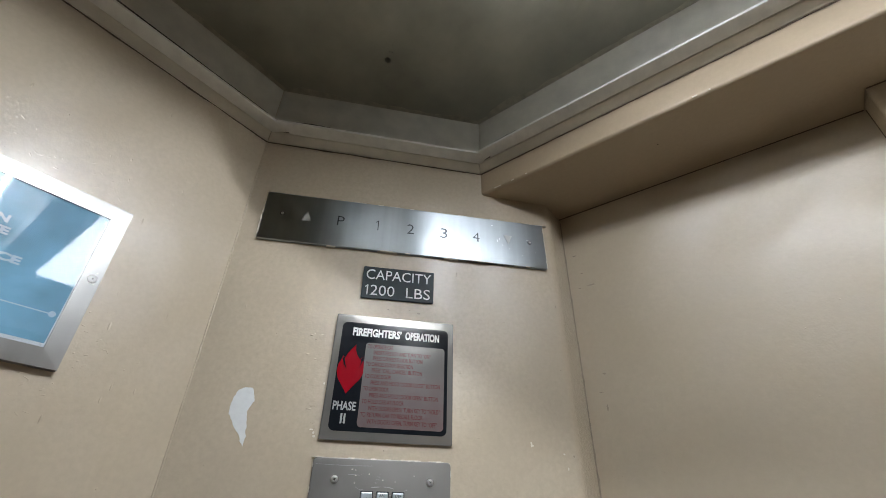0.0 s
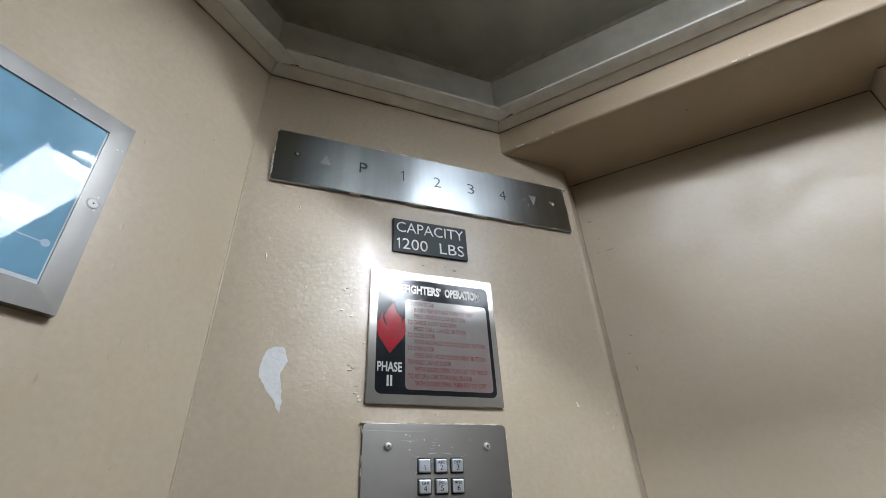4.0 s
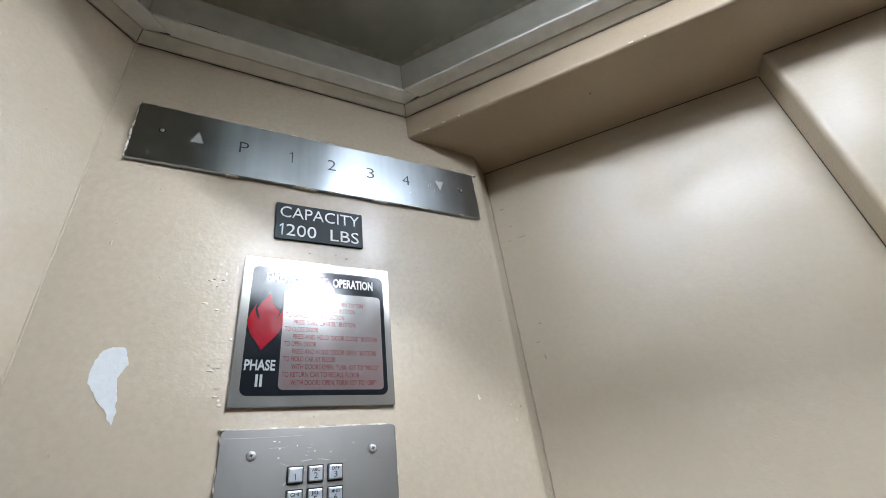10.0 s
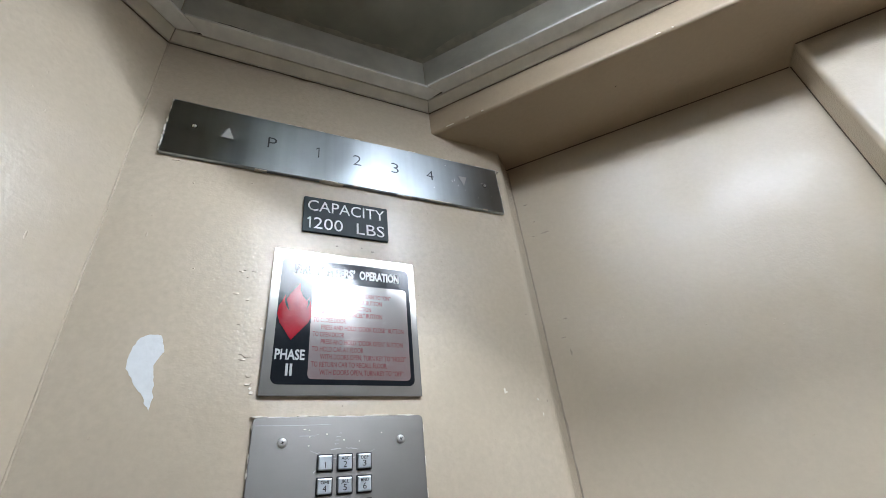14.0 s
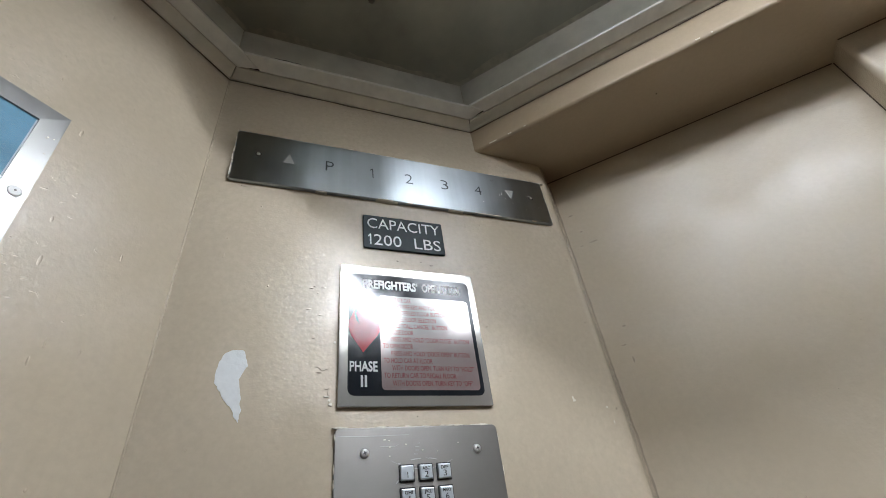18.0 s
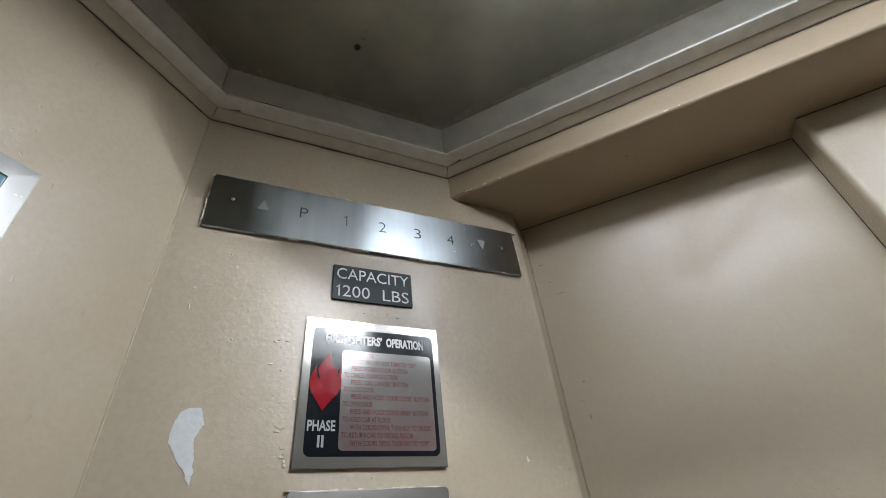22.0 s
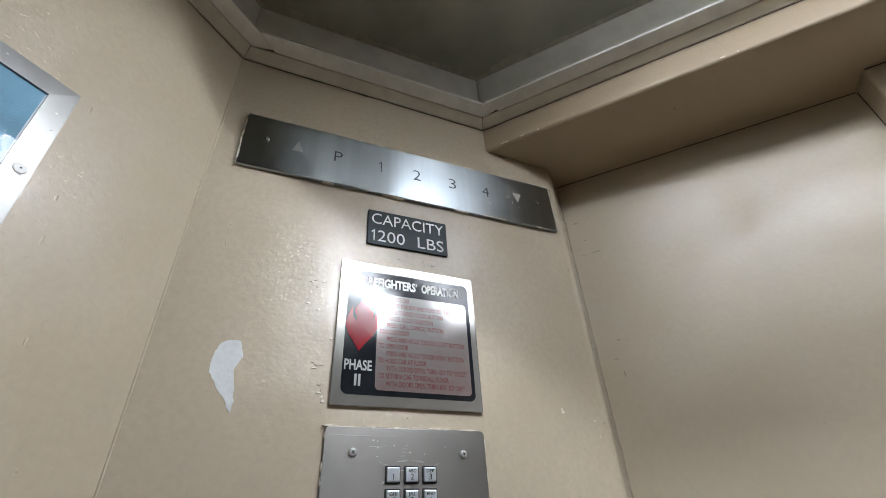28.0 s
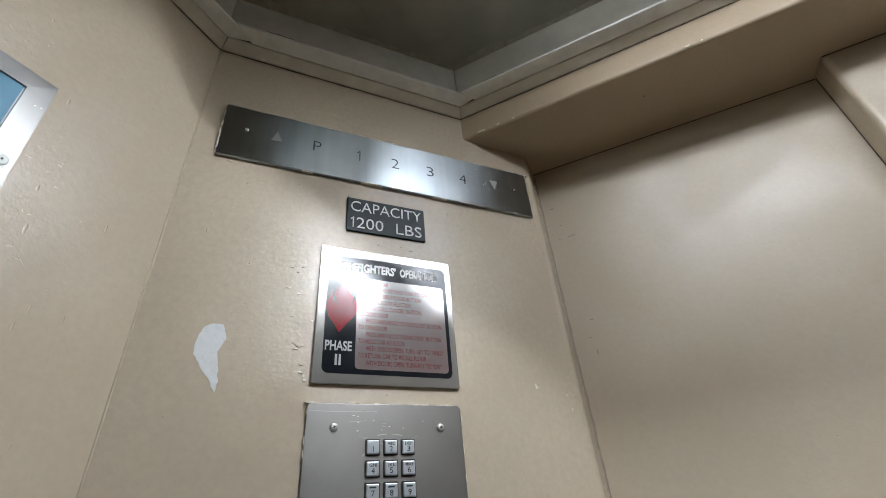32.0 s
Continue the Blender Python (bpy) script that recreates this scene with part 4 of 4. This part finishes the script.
# blobs and drips in the paint, scuffs on the door
def blob(bm, centre, right, up, out, w, h, d):
    """A low paint blob: a dome of two rings."""
    rows = []
    for q, lift in ((1.0, 0.0), (0.6, 0.7)):
        rows.append([bm.verts.new(centre + right * (w * q * math.cos(a)) + up * (h * q * math.sin(a)) + out * (d * lift)) for a in [2 * math.pi * k / 8 for k in range(8)]])
    tip = bm.verts.new(centre + out * d)
    for k in range(8):
        j = (k + 1) % 8
        bm.faces.new((rows[0][k], rows[0][j], rows[1][j], rows[1][k]))
        bm.faces.new((rows[1][k], rows[1][j], tip))
    return bm


UP = Vector((0, 0, 1))
rng = random.Random(21)
for k in range(34):
    s, z = rng.uniform(S_LEFT + 0.01, S_END - 0.01), rng.uniform(1.42, 1.87)
    drip = rng.random() < 0.35
    bm = blob(bmesh.new(), MID + DIR * s + UP * z - NRM * 0.0001, DIR, UP, NRM, rng.uniform(0.0007, 0.0014), rng.uniform(0.003, 0.008) if drip else rng.uniform(0.0008, 0.0016), rng.uniform(0.0004, 0.0008))
    part("paint_drip" if drip else "paint_blob", bm, M_WALL, wall_panel, "", 60)
for k in range(46):
    y, z = rng.uniform(-0.10, 0.24), rng.uniform(1.42, 2.02)
    drip = rng.random() < 0.3
    bm = blob(bmesh.new(), Vector((LEFT - 0.0001, y, z)), Vector((0, 1, 0)), UP, Vector((1, 0, 0)), rng.uniform(0.0008, 0.0016), rng.uniform(0.003, 0.007) if drip else rng.uniform(0.0008, 0.0018), rng.uniform(0.0004, 0.0009))
    part("paint_drip" if drip else "paint_blob", bm, M_SIDE, wall_left, "", 60)
for k in range(22):
    x, z = rng.uniform(-0.20, 0.18), rng.uniform(1.45, 1.88)
    bm = blob(bmesh.new(), Vector((x, 0.6721, z)), Vector((1, 0, 0)), UP, Vector((0, -1, 0)), rng.uniform(0.0006, 0.0013), rng.uniform(0.0006, 0.0013), rng.uniform(0.0004, 0.0007))
    part("paint_blob", bm, M_DOOR, door_1, "", 60)
for x, z, w, h in ((-0.213, 1.925, 0.010, 0.003), (-0.205, 1.888, 0.006, 0.003), (-0.192, 1.863, 0.017, 0.003), (-0.212, 1.862, 0.007, 0.002), (-0.196, 1.716, 0.008, 0.003), (-0.206, 1.690, 0.007, 0.002),
                   (-0.200, 1.668, 0.003, 0.012), (-0.203, 1.690, 0.002, 0.002)):
    bm = prism(bmesh.new(), ragged(x, z, w, h, rng, 12, 0.6), 0.0, 0.0003)
    bmesh.ops.transform(bm, matrix=Matrix(((1, 0, 0, 0), (0, 0, -1, 0.6719), (0, 1, 0, 0), (0, 0, 0, 1))), verts=bm.verts)
    part("scuff", bm, M_SCUFF, door_1, "faint grey scuff")
for s, z, w, h in ((0.2405, 1.712, 0.004, 0.0016), (0.2445, 1.600, 0.0018, 0.004), (0.2450, 1.812, 0.0012, 0.003), (-0.012, 1.7795, 0.004, 0.0022), (0.031, 1.7780, 0.006, 0.0030), (0.018, 1.7815, 0.003, 0.0016), (-0.002, 1.5955, 0.002, 0.002)):
    wall_mark("scuff", ragged(s, z, w, h, rng, 10, 0.6), M_SCUFF, "small dark scuff", 0.0005)
# scratches on the indicator plate near its end
for s, z, w, h in ((0.196, 0.008, 0.009, 0.0006), (0.143, 0.001, 0.0008, 0.006), (0.147, 0.004, 0.0008, 0.007), (0.152, -0.006, 0.001, 0.004), (0.163, -0.012, 0.0015, 0.0015), (0.208, -0.014, 0.0015, 0.001), (0.184, -0.022, 0.002, 0.0008),
                   (0.135, 0.030, 0.004, 0.0008), (0.03, -0.030, 0.004, 0.0012), (0.112, -0.018, 0.003, 0.001)):
    part("scratch", prism(bmesh.new(), ragged(s, z, w, h, rng, 9), TOP - 0.0003, TOP + 0.0001), M_LETTER, ind)
# wear on the notice frame
for k in range(26):
    y, z = (rng.uniform(0.112, 0.124), rng.uniform(-0.04, 0.085)) if k % 3 else (rng.uniform(-0.05, 0.1), rng.choice((-1, 1)) * rng.uniform(0.079, 0.091))
    part("scuff", prism(bmesh.new(), ragged(y, z, rng.uniform(0.0008, 0.003), rng.uniform(0.0006, 0.0015), rng, 9), 0.0092, 0.00965), M_CHIP if k % 2 else M_SCUFF, notice)
part("scuff", prism(bmesh.new(), [(0.0480, -0.0905), (0.0490, -0.0905), (0.0525, -0.0815), (0.0517, -0.0812)], 0.0092, 0.0097), M_SCUFF, notice, "dark scratch on the frame")

# old paint scars round the notice frame and the sign
for k in range(96):
    if k % 4 < 2:
        y, z = rng.uniform(-0.07, 0.11), 1.830 + abs(rng.gauss(0.0, 0.022))
    elif k % 4 == 2:
        y, z = 0.128 + abs(rng.gauss(0.0, 0.025)), rng.uniform(1.64, 1.80)
    else:
        y, z = rng.uniform(0.04, 0.13), 1.638 - abs(rng.gauss(0.0, 0.02))
    q = rng.uniform(-0.9, 0.9)
    side, rise = Vector((0, math.cos(q), math.sin(q))), Vector((0, -math.sin(q), math.cos(q)))
    bm = blob(bmesh.new(), Vector((LEFT - 0.0001, y, z)), side, rise, Vector((1, 0, 0)), rng.uniform(0.001, 0.0045), rng.uniform(0.0004, 0.0009), rng.uniform(0.0002, 0.0004))
    part("paint_scar", bm, M_SIDE, wall_left, "", 60)
for k in range(18):
    s, z = rng.choice((-1, 1)) * (0.086 + abs(rng.gauss(0, 0.020))), rng.uniform(1.60, 1.79)
    bm = blob(bmesh.new(), MID + DIR * s + UP * z - NRM * 0.0001, DIR, UP, NRM, rng.uniform(0.0008, 0.004), rng.uniform(0.0004, 0.0012), rng.uniform(0.0003, 0.0007))
    part("paint_scar", bm, M_WALL, wall_panel, "", 60)
bm, rows = bmesh.new(), []
for i in range(90):
    z = 1.30 + i * 0.0079
    w = 0.0016 + 0.0022 * max(0.0, noise.noise((i * 0.3, 4, 1))) + 0.0010 * noise.noise((i * 0.9, 2, 6))
    rows.append((bm.verts.new((turn_x - 0.001, 0.6715, z)), bm.verts.new((turn_x + max(0.0006, w), 0.6715, z))))
for a, b in zip(rows, rows[1:]):
    bm.faces.new((a[0], a[1], b[1], b[0]))
part("grime_line", bm, M_SCUFF, door_1, "dark grime where the leaf meets the return")
bm = prism(bmesh.new(), [(x, -y) for x, y in disc(-0.030, 0.579, 0.0010, 10)], 0.0, 0.0004)
bmesh.ops.transform(bm, matrix=Matrix(((1, 0, 0, 0), (0, -1, 0, 0), (0, 0, -1, 2.0124), (0, 0, 0, 1))), verts=bm.verts)
part("nail_hole", bm, M_GAP, header, "small dark nail hole")
